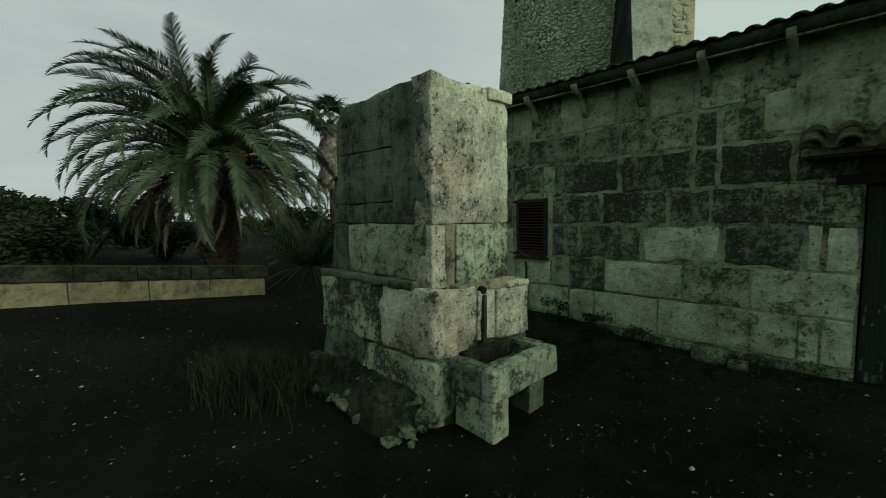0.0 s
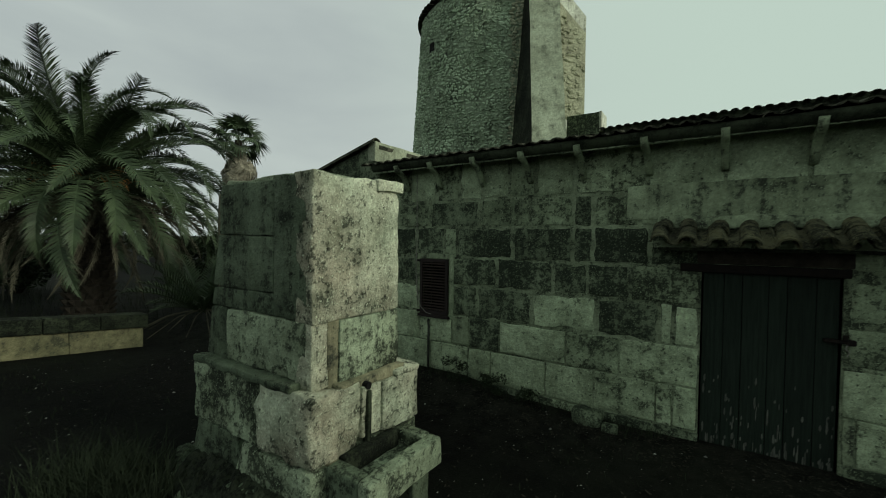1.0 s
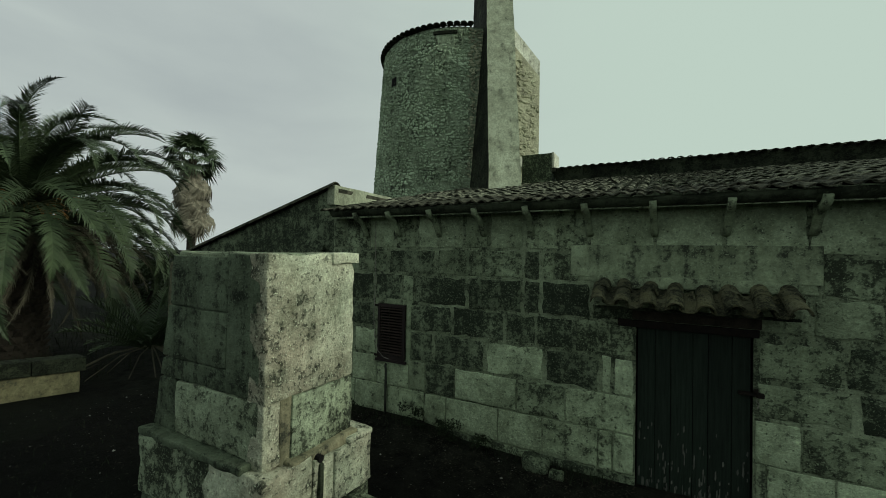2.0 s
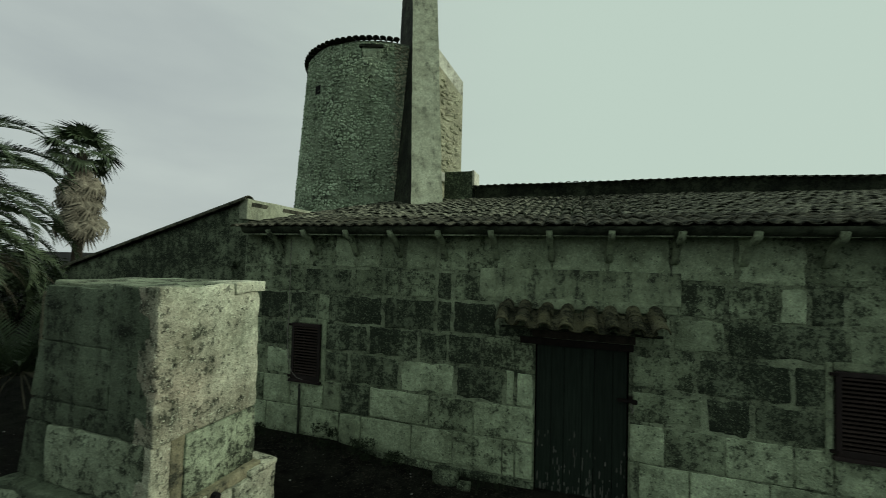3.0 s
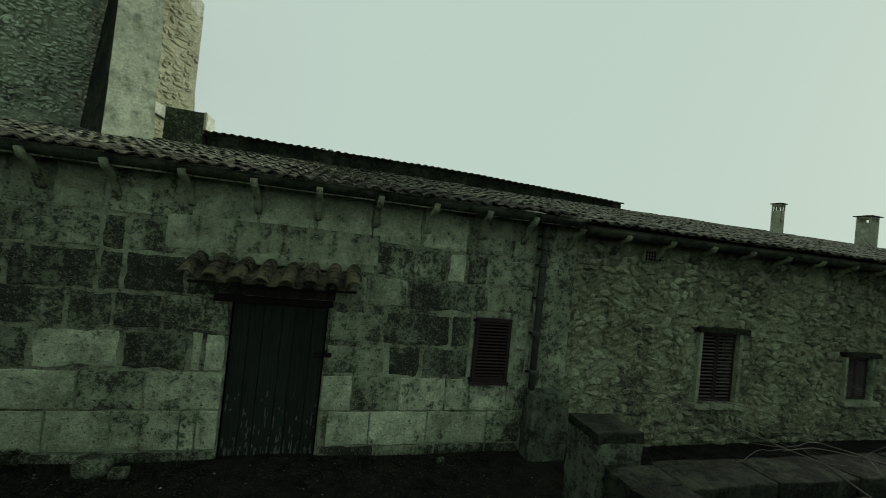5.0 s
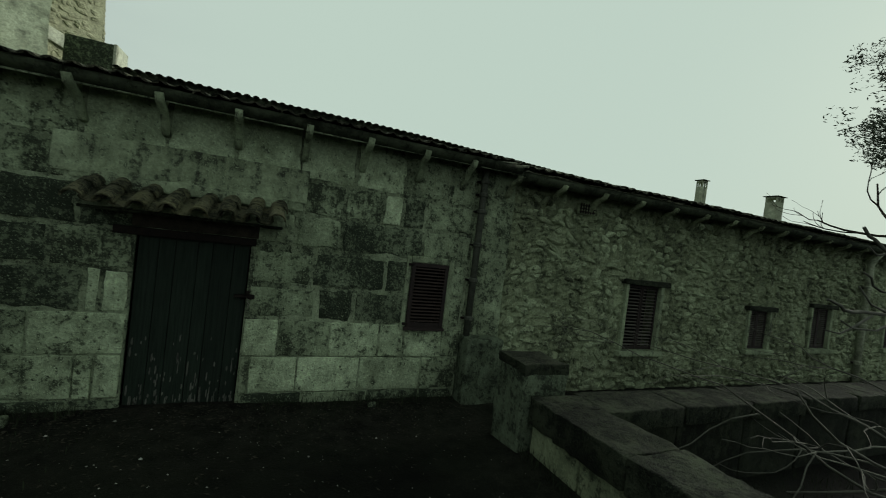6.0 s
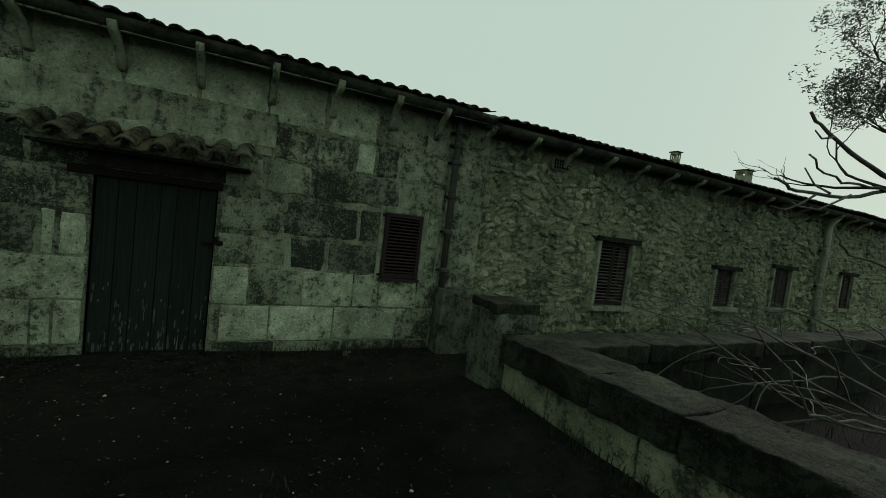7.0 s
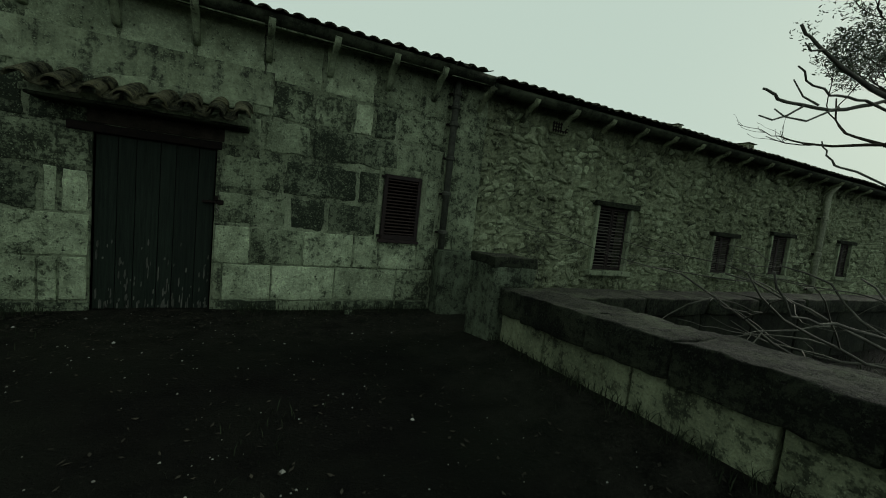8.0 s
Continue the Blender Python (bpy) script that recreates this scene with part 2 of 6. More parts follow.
# paler slats: reflected daylight put into the paint colour
M_SLATPALE = plain("lit_slat_paint", (0.075, 0.072, 0.060), (0.034, 0.032, 0.027), 0.7, 10.0, (0.6, 1, 1), spec=0.15, bump=0.15)
M_DOOR = plain("green_black_door_paint", (0.016, 0.026, 0.018), (0.006, 0.010, 0.007), 0.75, 5.0, (9, 9, 0.5), spec=0.15, bump=0.35)
M_FLAKE = plain("bare_flaked_wood", (0.13, 0.14, 0.115), (0.04, 0.045, 0.036), 0.85, 9.0, (9, 9, 0.6), spec=0.2, bump=0.4)
M_IRON = plain("rusted_iron", (0.018, 0.014, 0.011), (0.008, 0.008, 0.008), 0.7, 20.0, metal=0.4)
M_PIPE = plain("dull_downpipe", (0.058, 0.066, 0.050), (0.022, 0.026, 0.020), 0.8, 8.0, bump=0.3)
M_CABLE = plain("pale_cable", (0.24, 0.23, 0.20), (0.15, 0.15, 0.13), 0.6, 12.0, bump=0.0)
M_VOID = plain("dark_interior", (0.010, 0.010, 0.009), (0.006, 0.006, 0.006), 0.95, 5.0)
M_FROND = plain("palm_leaflet", (0.056, 0.084, 0.040), (0.017, 0.029, 0.014), 0.55, 1.2, spec=0.2, bump=0.0)
M_FRONDDRY = plain("dry_palm_leaflet", (0.100, 0.096, 0.066), (0.024, 0.026, 0.017), 0.85, 1.8, spec=0.1, bump=0.0)
M_SKIRT = plain("hanging_dead_fan", (0.22, 0.21, 0.155), (0.10, 0.096, 0.07), 0.9, 2.5, spec=0.08, bump=0.0)
M_FRUIT = plain("orange_palm_stalk", (0.34, 0.13, 0.03), (0.20, 0.09, 0.03), 0.6, 6.0, bump=0.0)
M_BARK = plain("palm_trunk_bark", (0.040, 0.035, 0.026), (0.014, 0.013, 0.010), 0.95, 9.0, bump=0.8, spec=0.1)
M_TWIG = plain("fig_bark", (0.095, 0.10, 0.079), (0.036, 0.04, 0.031), 0.8, 9.0, bump=0.4, spec=0.15)
M_LEAF = plain("olive_leaf", (0.070, 0.090, 0.055), (0.040, 0.054, 0.032), 0.5, 1.0, spec=0.3, bump=0.0)
M_BUSH = plain("shrub_leaf", (0.028, 0.041, 0.020), (0.013, 0.021, 0.010), 0.7, 0.8, spec=0.12, bump=0.0)
M_GRASS = plain("dull_grass", (0.026, 0.036, 0.019), (0.010, 0.015, 0.008), 0.8, 1.5, spec=0.10, bump=0.0)
M_PEBBLE = plain("white_pebble", (0.30, 0.31, 0.27), (0.14, 0.145, 0.125), 0.8, 12.0, bump=0.1)
M_LITTER = plain("dry_leaf_litter", (0.045, 0.043, 0.031), (0.014, 0.014, 0.011), 0.9, 6.0, bump=0.1, spec=0.1)


def ground_material():
    m, n, l, b = link_nodes("dark_damp_earth")
    a = pos_noise(n, l, 0.35, 6, 0.6)
    c = pos_noise(n, l, 4.0, 6, 0.7)
    f = pos_noise(n, l, 45.0, 4, 0.7)
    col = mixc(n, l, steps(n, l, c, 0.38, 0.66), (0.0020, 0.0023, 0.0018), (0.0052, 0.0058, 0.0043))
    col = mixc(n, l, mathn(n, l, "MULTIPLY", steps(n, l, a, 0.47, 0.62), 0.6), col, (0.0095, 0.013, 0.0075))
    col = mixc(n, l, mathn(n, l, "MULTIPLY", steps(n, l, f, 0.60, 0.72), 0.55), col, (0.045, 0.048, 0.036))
    # lime rubble trodden into the earth along the foot of the walls and round the pillar
    pos = n.new("ShaderNodeNewGeometry")
    sep = n.new("ShaderNodeSeparateXYZ")
    l.new(pos.outputs["Position"], sep.inputs["Vector"])
    strip = mathn(n, l, "MULTIPLY", steps(n, l, sep.outputs["Y"], -1.9, -0.35), steps(n, l, sep.outputs["Y"], 2.0, 0.5))
    bank = mathn(n, l, "MULTIPLY", steps(n, l, sep.outputs["X"], 3.1, 4.2), steps(n, l, sep.outputs["X"], 4.8, 4.6))
    lime = mathn(n, l, "MAXIMUM", strip, bank)
    lime = mathn(n, l, "MULTIPLY", lime, steps(n, l, mathn(n, l, "ADD", mathn(n, l, "MULTIPLY", c, 0.6), mathn(n, l, "MULTIPLY", f, 0.4)), 0.40, 0.62))
    col = mixc(n, l, mathn(n, l, "MULTIPLY", lime, 0.6), col, (0.034, 0.036, 0.026))
    l.new(col, b.inputs["Base Color"])
    b.inputs["Roughness"].default_value, b.inputs["Specular IOR Level"].default_value = 0.95, 0.08
    bp = n.new("ShaderNodeBump")
    bp.inputs["Strength"].default_value, bp.inputs["Distance"].default_value = 1.0, 0.06
    l.new(mathn(n, l, "ADD", c, mathn(n, l, "MULTIPLY", f, 0.5)), bp.inputs["Height"])
    l.new(bp.outputs["Normal"], b.inputs["Normal"])
    return m


M_GROUND = ground_material()

# ---------- helpers ----------
rng = random.Random(7)


def mesh_ob(name, bm, material, smooth=False):
    me = bpy.data.meshes.new(name)
    bm.to_mesh(me)
    bm.free()
    for mt in material if isinstance(material, (list, tuple)) else [material]:
        me.materials.append(mt)
    if smooth:
        me.polygons.foreach_set("use_smooth", [True] * len(me.polygons))
    return new(name, me)


def part(name, bm, material, parent, label="", smooth=False):
    ob = mesh_ob(name, bm, material, smooth)
    ob.parent = parent
    if label:
        ob["label"] = label
    return ob


def data_part(name, verts, faces, material, parent=None, smooth=False):
    me = bpy.data.meshes.new(name)
    me.from_pydata(verts, [], faces)
    me.materials.append(material)
    if smooth:
        me.polygons.foreach_set("use_smooth", [True] * len(me.polygons))
    ob = new(name, me)
    ob.parent = parent
    return ob


def thing(name, x=0.0, y=0.0, z=0.0, label="", category="", group="", kind=""):
    e = new(name)
    e.empty_display_size = 0.2
    e.matrix_basis = pose(x, y, z)
    return tagged(e, label, category, group, kind)


def box(bm, x0, x1, y0, y1, z0, z1, bevel=0.0, segs=1):
    r = bmesh.ops.create_cube(bm, size=1.0)
    for v in r["verts"]:
        v.co = Vector(((x0 + x1) / 2 + v.co.x * (x1 - x0), (y0 + y1) / 2 + v.co.y * (y1 - y0), (z0 + z1) / 2 + v.co.z * (z1 - z0)))
    if bevel > 0:
        es = list({e for v in r["verts"] for e in v.link_edges})
        bmesh.ops.bevel(bm, geom=es, offset=bevel, segments=segs, affect="EDGES", profile=0.6)
    return bm


def one_box(*a, **k):
    return box(bmesh.new(), *a, **k)


def rough_box(x0, x1, y0, y1, z0, z1, cell=0.12, rough=0.012, round_=0.02, seed=0.0, chip=0.0):
    """A stone with grid faces, rounded and chipped arrises and an uneven skin."""
    bm = bmesh.new()
    lo, hi = (x0, y0, z0), (x1, y1, z1)
    lines = []
    for a, b in zip(lo, hi):
        size = b - a
        e = min(round_ * 1.2, size * 0.2)
        inner = max(1, min(16, round((size - 2 * e) / cell)))
        lines.append([a, a + e * 0.35] + [a + e + (size - 2 * e) * k / inner for k in range(inner + 1)] + [b - e * 0.35, b])
    n = [len(l) - 1 for l in lines]
    c = Vector([(a + b) / 2 for a, b in zip(lo, hi)])
    h = [(b - a) / 2 for a, b in zip(lo, hi)]
    small = min(h) * 0.9
    sv = Vector((seed, seed * 0.7, 0))
    verts = {}

    def vert(i, j, k):
        key = (i, j, k)
        if key not in verts:
            p = Vector((lines[0][i], lines[1][j], lines[2][k]))
            r = round_ * (0.8 + 0.8 * max(0.0, noise.noise(p * 6.0 + sv))) + chip * max(0.0, noise.noise(p * 2.6 + sv * 1.3) - 0.05) * 1.6 + 0.35 * chip * max(0.0, noise.noise(p * 9.0 + sv))
            r = min(r, small)
            q = Vector([max(-(h[a] - r), min(h[a] - r, p[a] - c[a])) for a in range(3)])
            d = p - c - q
            if d.length > 1e-6:
                p = c + q + d.normalized() * r
            o = p * 4.0 + sv
            verts[key] = bm.verts.new(p + noise.noise_vector(o) * rough * 0.8 + noise.noise_vector(o * 3.3) * rough * 0.55)
        return verts[key]

    for ax in range(3):
        b, c_ = [(1, 2), (2, 0), (0, 1)][ax]
        for side in (0, n[ax]):
            for i in range(n[b]):
                for j in range(n[c_]):
                    quad = []
                    for di, dj in ((0, 0), (1, 0), (1, 1), (0, 1)):
                        key = [0, 0, 0]
                        key[ax], key[b], key[c_] = side, i + di, j + dj
                        quad.append(vert(*key))
                    bm.faces.new(quad if side else quad[::-1])
    return bm


def tube(bm, pts, radii, sides=6, cap=True):
    """A tapered tube along points."""
    rings = []
    up0 = Vector((0.13, 0.21, 0.97)).normalized()
    for i, p in enumerate(pts):
        d = (pts[min(i + 1, len(pts) - 1)] - pts[max(i - 1, 0)]).normalized()
        u = d.cross(up0 if abs(d.dot(up0)) < 0.97 else Vector((1, 0, 0))).normalized()
        v = d.cross(u)
        rings.append([bm.verts.new(p + (u * math.cos(2 * math.pi * k / sides) + v * math.sin(2 * math.pi * k / sides)) * radii[i]) for k in range(sides)])
    for a, b in zip(rings, rings[1:]):
        for k in range(sides):
            bm.faces.new((a[k], a[(k + 1) % sides], b[(k + 1) % sides], b[k]))
    if cap:
        bm.faces.new(rings[0][::-1])
        bm.faces.new(rings[-1])
    return bm


def wall_with_holes(x0, x1, z0, z1, y0, y1, holes):
    """A wall slab along x from its face y0 back to y1, with rectangular openings cut through."""
    bm = bmesh.new()
    xs = sorted({x0, x1, *(h[0] for h in holes), *(h[1] for h in holes)})
    zs = sorted({z0, z1, *(h[2] for h in holes), *(h[3] for h in holes)})
    solid = {}
    for i in range(len(xs) - 1):
        for k in range(len(zs) - 1):
            cx, cz = (xs[i] + xs[i + 1]) / 2, (zs[k] + zs[k + 1]) / 2
            solid[i, k] = not any(h[0] < cx < h[1] and h[2] < cz < h[3] for h in holes)
    vs = {}

    def v(i, k, y):
        if (i, k, y) not in vs:
            vs[i, k, y] = bm.verts.new((xs[i], y, zs[k]))
        return vs[i, k, y]

    for (i, k), s in solid.items():
        if not s:
            continue
        bm.faces.new((v(i, k, y0), v(i + 1, k, y0), v(i + 1, k + 1, y0), v(i, k + 1, y0)))
        bm.faces.new((v(i, k, y1), v(i, k + 1, y1), v(i + 1, k + 1, y1), v(i + 1, k, y1)))
        for (di, dk, a, b) in ((-1, 0, (i, k + 1), (i, k)), (1, 0, (i + 1, k), (i + 1, k + 1)), (0, -1, (i, k), (i + 1, k)), (0, 1, (i + 1, k + 1), (i, k + 1))):
            if not solid.get((i + di, k + dk), False):
                bm.faces.new((v(*a, y0), v(*a, y1), v(*b, y1), v(*b, y0)))
    bmesh.ops.recalc_face_normals(bm, faces=bm.faces)
    return bm

# ---------- ground ----------
def ground_z(x, y):
    """Yard level: almost flat, climbing a little to the south-west; the walled garden lies lower."""
    rise = max(0.0, min(1.0, (-4.5 - x) / 6.0))
    z = 0.03 + rise * (-0.22 + 0.095 * max(0.0, min(6.0, -1.7 - y)))
    if x < -2.4 and y > -0.9 and x > -6.5:
        z += 0.16 * min(1.0, (-2.4 - x) / 0.8) * min(1.0, (y + 0.9) / 0.9)
    if 3.2 < x < 4.72 and y < -1.1:
        z += min(1.0, (x - 3.2) / 1.1) ** 2 * min(1.0, (-1.1 - y) / 0.8) * (0.13 + 0.048 * min(5.0, max(0.0, -2.0 - y)))
    z += 0.10 * math.exp(-((x + 3.1) / 1.35) ** 4 - ((y + 3.1) / 1.0) ** 4)
    z += 0.025 * noise.noise(Vector((x * 0.6, y * 0.6, 0))) + 0.010 * noise.noise(Vector((x * 2.6, y * 2.6, 4)))
    if 4.72 < x < 60 and -60 < y < -2.0:
        z -= 0.32
    return z


def build_ground():
    xs = [-2500, -700, -220, -90, -50, -34] + [-24 + 1.0 * i for i in range(12)] + [-12 + 0.25 * i for i in range(66)] + [4.5, 4.7, 4.76, 4.9] + [5.2 + 0.4 * i for i in range(24)] + [16 + 2 * i for i in range(10)] + [50, 90, 220, 700, 2500]
    ys = [-2500, -700, -220, -90, -40, -24, -16, -12] + [-10 + 0.25 * i for i in range(31)] + [-2.2, -2.04, -1.96, -1.7] + [-1.5 + 0.25 * i for i in range(9)] + [1.5, 3, 6, 9, 12, 18, 26, 40, 90, 220, 700, 2500]
    verts = [(x, y, ground_z(x, y)) for y in ys for x in xs]
    w = len(xs)
    faces = [(j * w + i, j * w + i + 1, (j + 1) * w + i + 1, (j + 1) * w + i) for j in range(len(ys) - 1) for i in range(w - 1)]
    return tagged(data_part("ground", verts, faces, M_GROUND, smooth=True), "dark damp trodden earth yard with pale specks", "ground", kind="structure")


build_ground()

# ---------- the ashlar front ----------
DOOR = (-0.02, 1.20, 0.0, 2.12)
WIN = {"window_1": (-4.18, -3.58, 1.10, 2.08), "window_2": (3.35, 3.95, 1.09, 2.07)}
front_holes = [DOOR] + [(a + 0.03, b - 0.03, c + 0.03, d - 0.03) for a, b, c, d in WIN.values()]
wall_front = tagged(mesh_ob("wall_south", wall_with_holes(-5.30, 4.86, 1.15, 3.74, 0.004, 0.55, front_holes), M_MORTAR),
                    "old farmhouse front of large weathered stone blocks in lime mortar", "wall", kind="structure")
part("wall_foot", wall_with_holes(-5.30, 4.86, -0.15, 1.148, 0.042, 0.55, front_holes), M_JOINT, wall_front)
STONES = {"p": M_PALE, "m": M_MID, "d": M_DARK, "r": M_RENDER}


def course(z0, z1, joints, tones, seed):
    """One course of blocks between joints; tones name each block's stone, '-' leaves it out. The upper courses sit in broad smeared mortar and have ragged outlines."""
    low = z1 < 1.2
    for i, tone in enumerate(tones):
        if tone == "-":
            continue
        gap = 0.009 + 0.006 * rng.random() if low else 0.020 + 0.018 * rng.random()
        a, b = joints[i] + gap, joints[i + 1] - gap
        s = seed * 10.0 + i
        proud = 0.008 + 0.016 * rng.random() if low else 0.002 + 0.010 * rng.random()
        dz0, dz1 = gap * rng.uniform(0.5, 1.2), gap * rng.uniform(0.5, 1.2)
        bm = rough_box(a, b, -proud, 0.05, z0 + dz0, z1 - dz1, cell=0.07, rough=0.010 if tone != "d" else 0.017, round_=0.012, seed=s, chip=0.045 if low else 0.09)
        wob = 0.005 if low else 0.030
        for v in bm.verts:
            q = Vector((v.co.x * 5.5, s, v.co.z * 5.5))
            k = wob * min(1.0, (b - a) / 0.4)
            v.co.x += k * (noise.noise(q) + 0.5 * noise.noise(q * 2.7))
            v.co.z += k * (noise.noise(q + Vector((7, 3, 1))) + 0.5 * noise.noise(q * 2.7 + Vector((5, 0, 2))))
        part("stone_block", bm, STONES[tone], wall_front, smooth=True)


course(-0.12, 0.14, [-5.29, -4.2, -3.1, -2.2, -1.3, -0.5, 0.0], "dddmdd", 1)
course(-0.12, 0.16, [1.21, 2.0, 2.9, 3.7, 4.25], "dmdd", 2)
course(0.14, 0.66, [-5.29, -4.70, -3.96, -3.20, -2.79, -1.90, -1.22, -0.47, -0.29, -0.03], "ppppppppp", 3)
course(0.16, 0.65, [1.21, 1.32, 1.91, 2.75, 3.68, 4.26], "rpppm", 4)
course(0.66, 1.15, [-5.29, -4.77, -4.21, -3.52, -3.18, -2.64, -1.61, -0.91, -0.03], "mpprdpmp", 5)
course(0.65, 1.14, [1.21, 1.63, 2.29, 2.99, 3.36, 4.25], "pmpp-", 6)
course(0.65, 1.08, [3.36, 3.97, 4.28], "pm", 6.5)
course(1.15, 1.66, [-5.29, -4.74, -4.22, -3.54, -3.04, -2.13, -1.21, -0.45, -0.30, -0.03], "mp-ddpdpp", 7)
course(1.14, 1.60, [1.21, 2.06, 2.58, 3.32, 3.98, 4.27], "mdd-m", 8)
course(1.66, 2.12, [-5.29, -4.86, -4.22, -3.54, -2.70, -1.81, -1.33, -0.80, -0.03], "md-ddddm", 9)
course(1.60, 2.08, [1.21, 1.98, 2.98, 3.32, 3.98, 4.27], "mdd-m", 10)
course(2.12, 2.62, [-5.29, -4.91, -4.29, -3.68, -3.44, -2.44, -1.54, -1.27, -0.58, 0.2], "mddmddddd", 11)
course(2.12, 2.56, [0.2, 0.9, 1.71, 2.31, 3.50, 4.27], "rrmdm", 12)
course(2.62, 3.06, [-5.29, -4.71, -3.98, -3.02, -2.17, -1.54, -1.27, -0.70, -0.1, 0.8], "mmdmmdmrr", 13)
course(2.56, 3.02, [0.8, 1.78, 2.30, 2.84, 3.13, 3.48, 4.27], "rmmpdm", 14)
course(3.06, 3.70, [-5.29, -5.0, -4.43, -3.86, -3.39, -2.98, -2.52, -2.09, -1.53, -0.62, 0.19, 0.91], "mmpmppmpppp", 15)
course(3.02, 3.70, [0.91, 1.68, 2.40, 3.13, 3.85, 4.27], "pppmm", 16)
# smooth corner strip and the joint with the long wing
part("corner_strip", rough_box(4.29, 4.96, -0.02, 0.05, -0.1, 3.66, 0.12, 0.02, 0.02, 3.0, chip=0.12), M_MID, wall_front, "smooth grey plaster strip", smooth=True)
# plaster smear over the canopy
part("plaster_patch", rough_box(-0.85, 1.80, -0.021, -0.002, 2.70, 3.14, 0.10, 0.012, 0.03, 5.0, chip=0.12), M_RENDER, wall_front, "smeared grey lime plaster", smooth=True)

# near-black sheets stand in for the unlit rooms behind the closed leaves
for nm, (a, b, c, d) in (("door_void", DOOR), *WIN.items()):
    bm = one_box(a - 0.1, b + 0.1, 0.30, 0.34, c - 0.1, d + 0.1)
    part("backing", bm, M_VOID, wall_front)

# the half gable to the west
def build_gable():
    bm = bmesh.new()
    prof = [(-10.35, -0.3), (-5.31, -0.3), (-5.31, 4.22), (-10.35, 2.82)]
    nx = 40
    front, back = [], []
    for i in range(nx + 1):
        x = prof[0][0] + (prof[1][0] - prof[0][0]) * i / nx
        top = 2.85 + (4.25 - 2.85) * i / nx
        col = []
        for k in range(25):
            z = -0.3 + (top + 0.3) * k / 24
            y = 0.03 + 0.035 * noise.noise(Vector((x * 3, 0, z * 3))) + 0.03 * noise.noise(Vector((x * 7, 3, z * 7)))
            col.append(bm.verts.new((x, y, z)))
        front.append(col)
        back.append((bm.verts.new((x, 0.55, -0.3)), bm.verts.new((x, 0.55, top))))
    for i in range(nx):
        for k in range(24):
            bm.faces.new((front[i][k], front[i + 1][k], front[i + 1][k + 1], front[i][k + 1]))
        bm.faces.new((front[i][24], front[i + 1][24], back[i + 1][1], back[i][1]))
        bm.faces.new((back[i][0], back[i][1], back[i + 1][1], back[i + 1][0]))
    bm.faces.new([back[0][0]] + front[0] + [back[0][1]])
    g = tagged(mesh_ob("wall_gable", bm, M_DARK, True), "dark half gable of rough plastered rubble with a sloping tiled top", "wall", kind="structure")
    # tile verge that lies along the slope
    d = Vector((-5.05, 0, -1.40))
    L = d.length
    u = d.normalized()
    nrm = Vector((-u.z, 0, u.x)) * -1
    if nrm.z < 0:
        nrm = -nrm
    n = 15
    for i in range(n):
        s0, s1 = L * i / n, L * (i + 1.25) / n
        bm = bmesh.new()
        sides = 7
        rings = []
        for s, r, lift in ((s0, 0.085, 0.055), (s1, 0.105, 0.03)):
            c = Vector((-5.28, 0.04, 4.22)) + u * s + nrm * lift
            rings.append(([bm.verts.new(c + Vector((0, math.cos(math.pi * k / sides) * r * 1.3, 0)) + nrm * math.sin(math.pi * k / sides) * r) for k in range(sides + 1)],
                          [bm.verts.new(c + Vector((0, math.cos(math.pi * k / sides) * (r * 1.3 - 0.018), 0)) + nrm * (math.sin(math.pi * k / sides) * (r - 0.018))) for k in range(sides + 1)]))
        (o0, i0), (o1, i1) = rings
        for k in range(sides):
            bm.faces.new((o0[k], o0[k + 1], o1[k + 1], o1[k]))
            bm.faces.new((i0[k + 1], i0[k], i1[k], i1[k + 1]))
            bm.faces.new((o1[k], o1[k + 1], i1[k + 1], i1[k]))
            bm.faces.new((o0[k + 1], o0[k], i0[k], i0[k + 1]))
        bmesh.ops.recalc_face_normals(bm, faces=bm.faces)
        part("verge_tile", bm, M_TILE, g)
    # lean-to roof behind the verge
    bm = bmesh.new()
    vs = [bm.verts.new(p) for p in ((-5.3, 0.1, 4.23), (-10.5, 0.1, 2.79), (-10.5, 9, 2.79), (-5.3, 9, 4.23))]
    vs2 = [bm.verts.new((v.co.x, v.co.y, v.co.z - 0.08)) for v in vs]
    bm.faces.new(vs)
    bm.faces.new(vs2[::-1])
    for k in range(4):
        bm.faces.new((vs[k], vs2[k], vs2[(k + 1) % 4], vs[(k + 1) % 4]))
    bmesh.ops.recalc_face_normals(bm, faces=bm.faces)
    part("lean_to_roof", bm, M_TILE, g)
    # pale capped parapet that runs back from the gable's high end
    part("parapet", rough_box(-5.50, -5.30, 0.0, 5.8, 3.9, 4.29, 0.3, 0.012, 0.02, 2.0), M_BUTT, g, "pale plastered parapet top", smooth=True)
    part("wall_stub", rough_box(-5.72, -5.46, -0.13, 0.1, 3.02, 3.12, 0.1, 0.006, 0.01, 8.0), M_DARK, g, smooth=True)


build_gable()

# ---------- the long rubble wing ----------
WX0, WX1 = 4.88, 40.0
RUB_WIN = {"window_3": (7.68, 8.52, 0.80, 2.06), "window_4": (11.40, 12.10, 0.86, 1.74), "window_5": (13.80, 14.60, 0.90, 1.92), "window_6": (17.4, 18.1, 0.95, 1.95), "window_7": (21.0, 21.7, 0.95, 1.95)}
wall_wing = tagged(mesh_ob("wall_wing", wall_with_holes(WX0, WX1, -0.6, 3.66, 0.075, 0.6, list(RUB_WIN.values())), M_RUBBED),
                   "long farm wing of uneven field-stone rubble in earthy mortar", "wall", kind="structure")


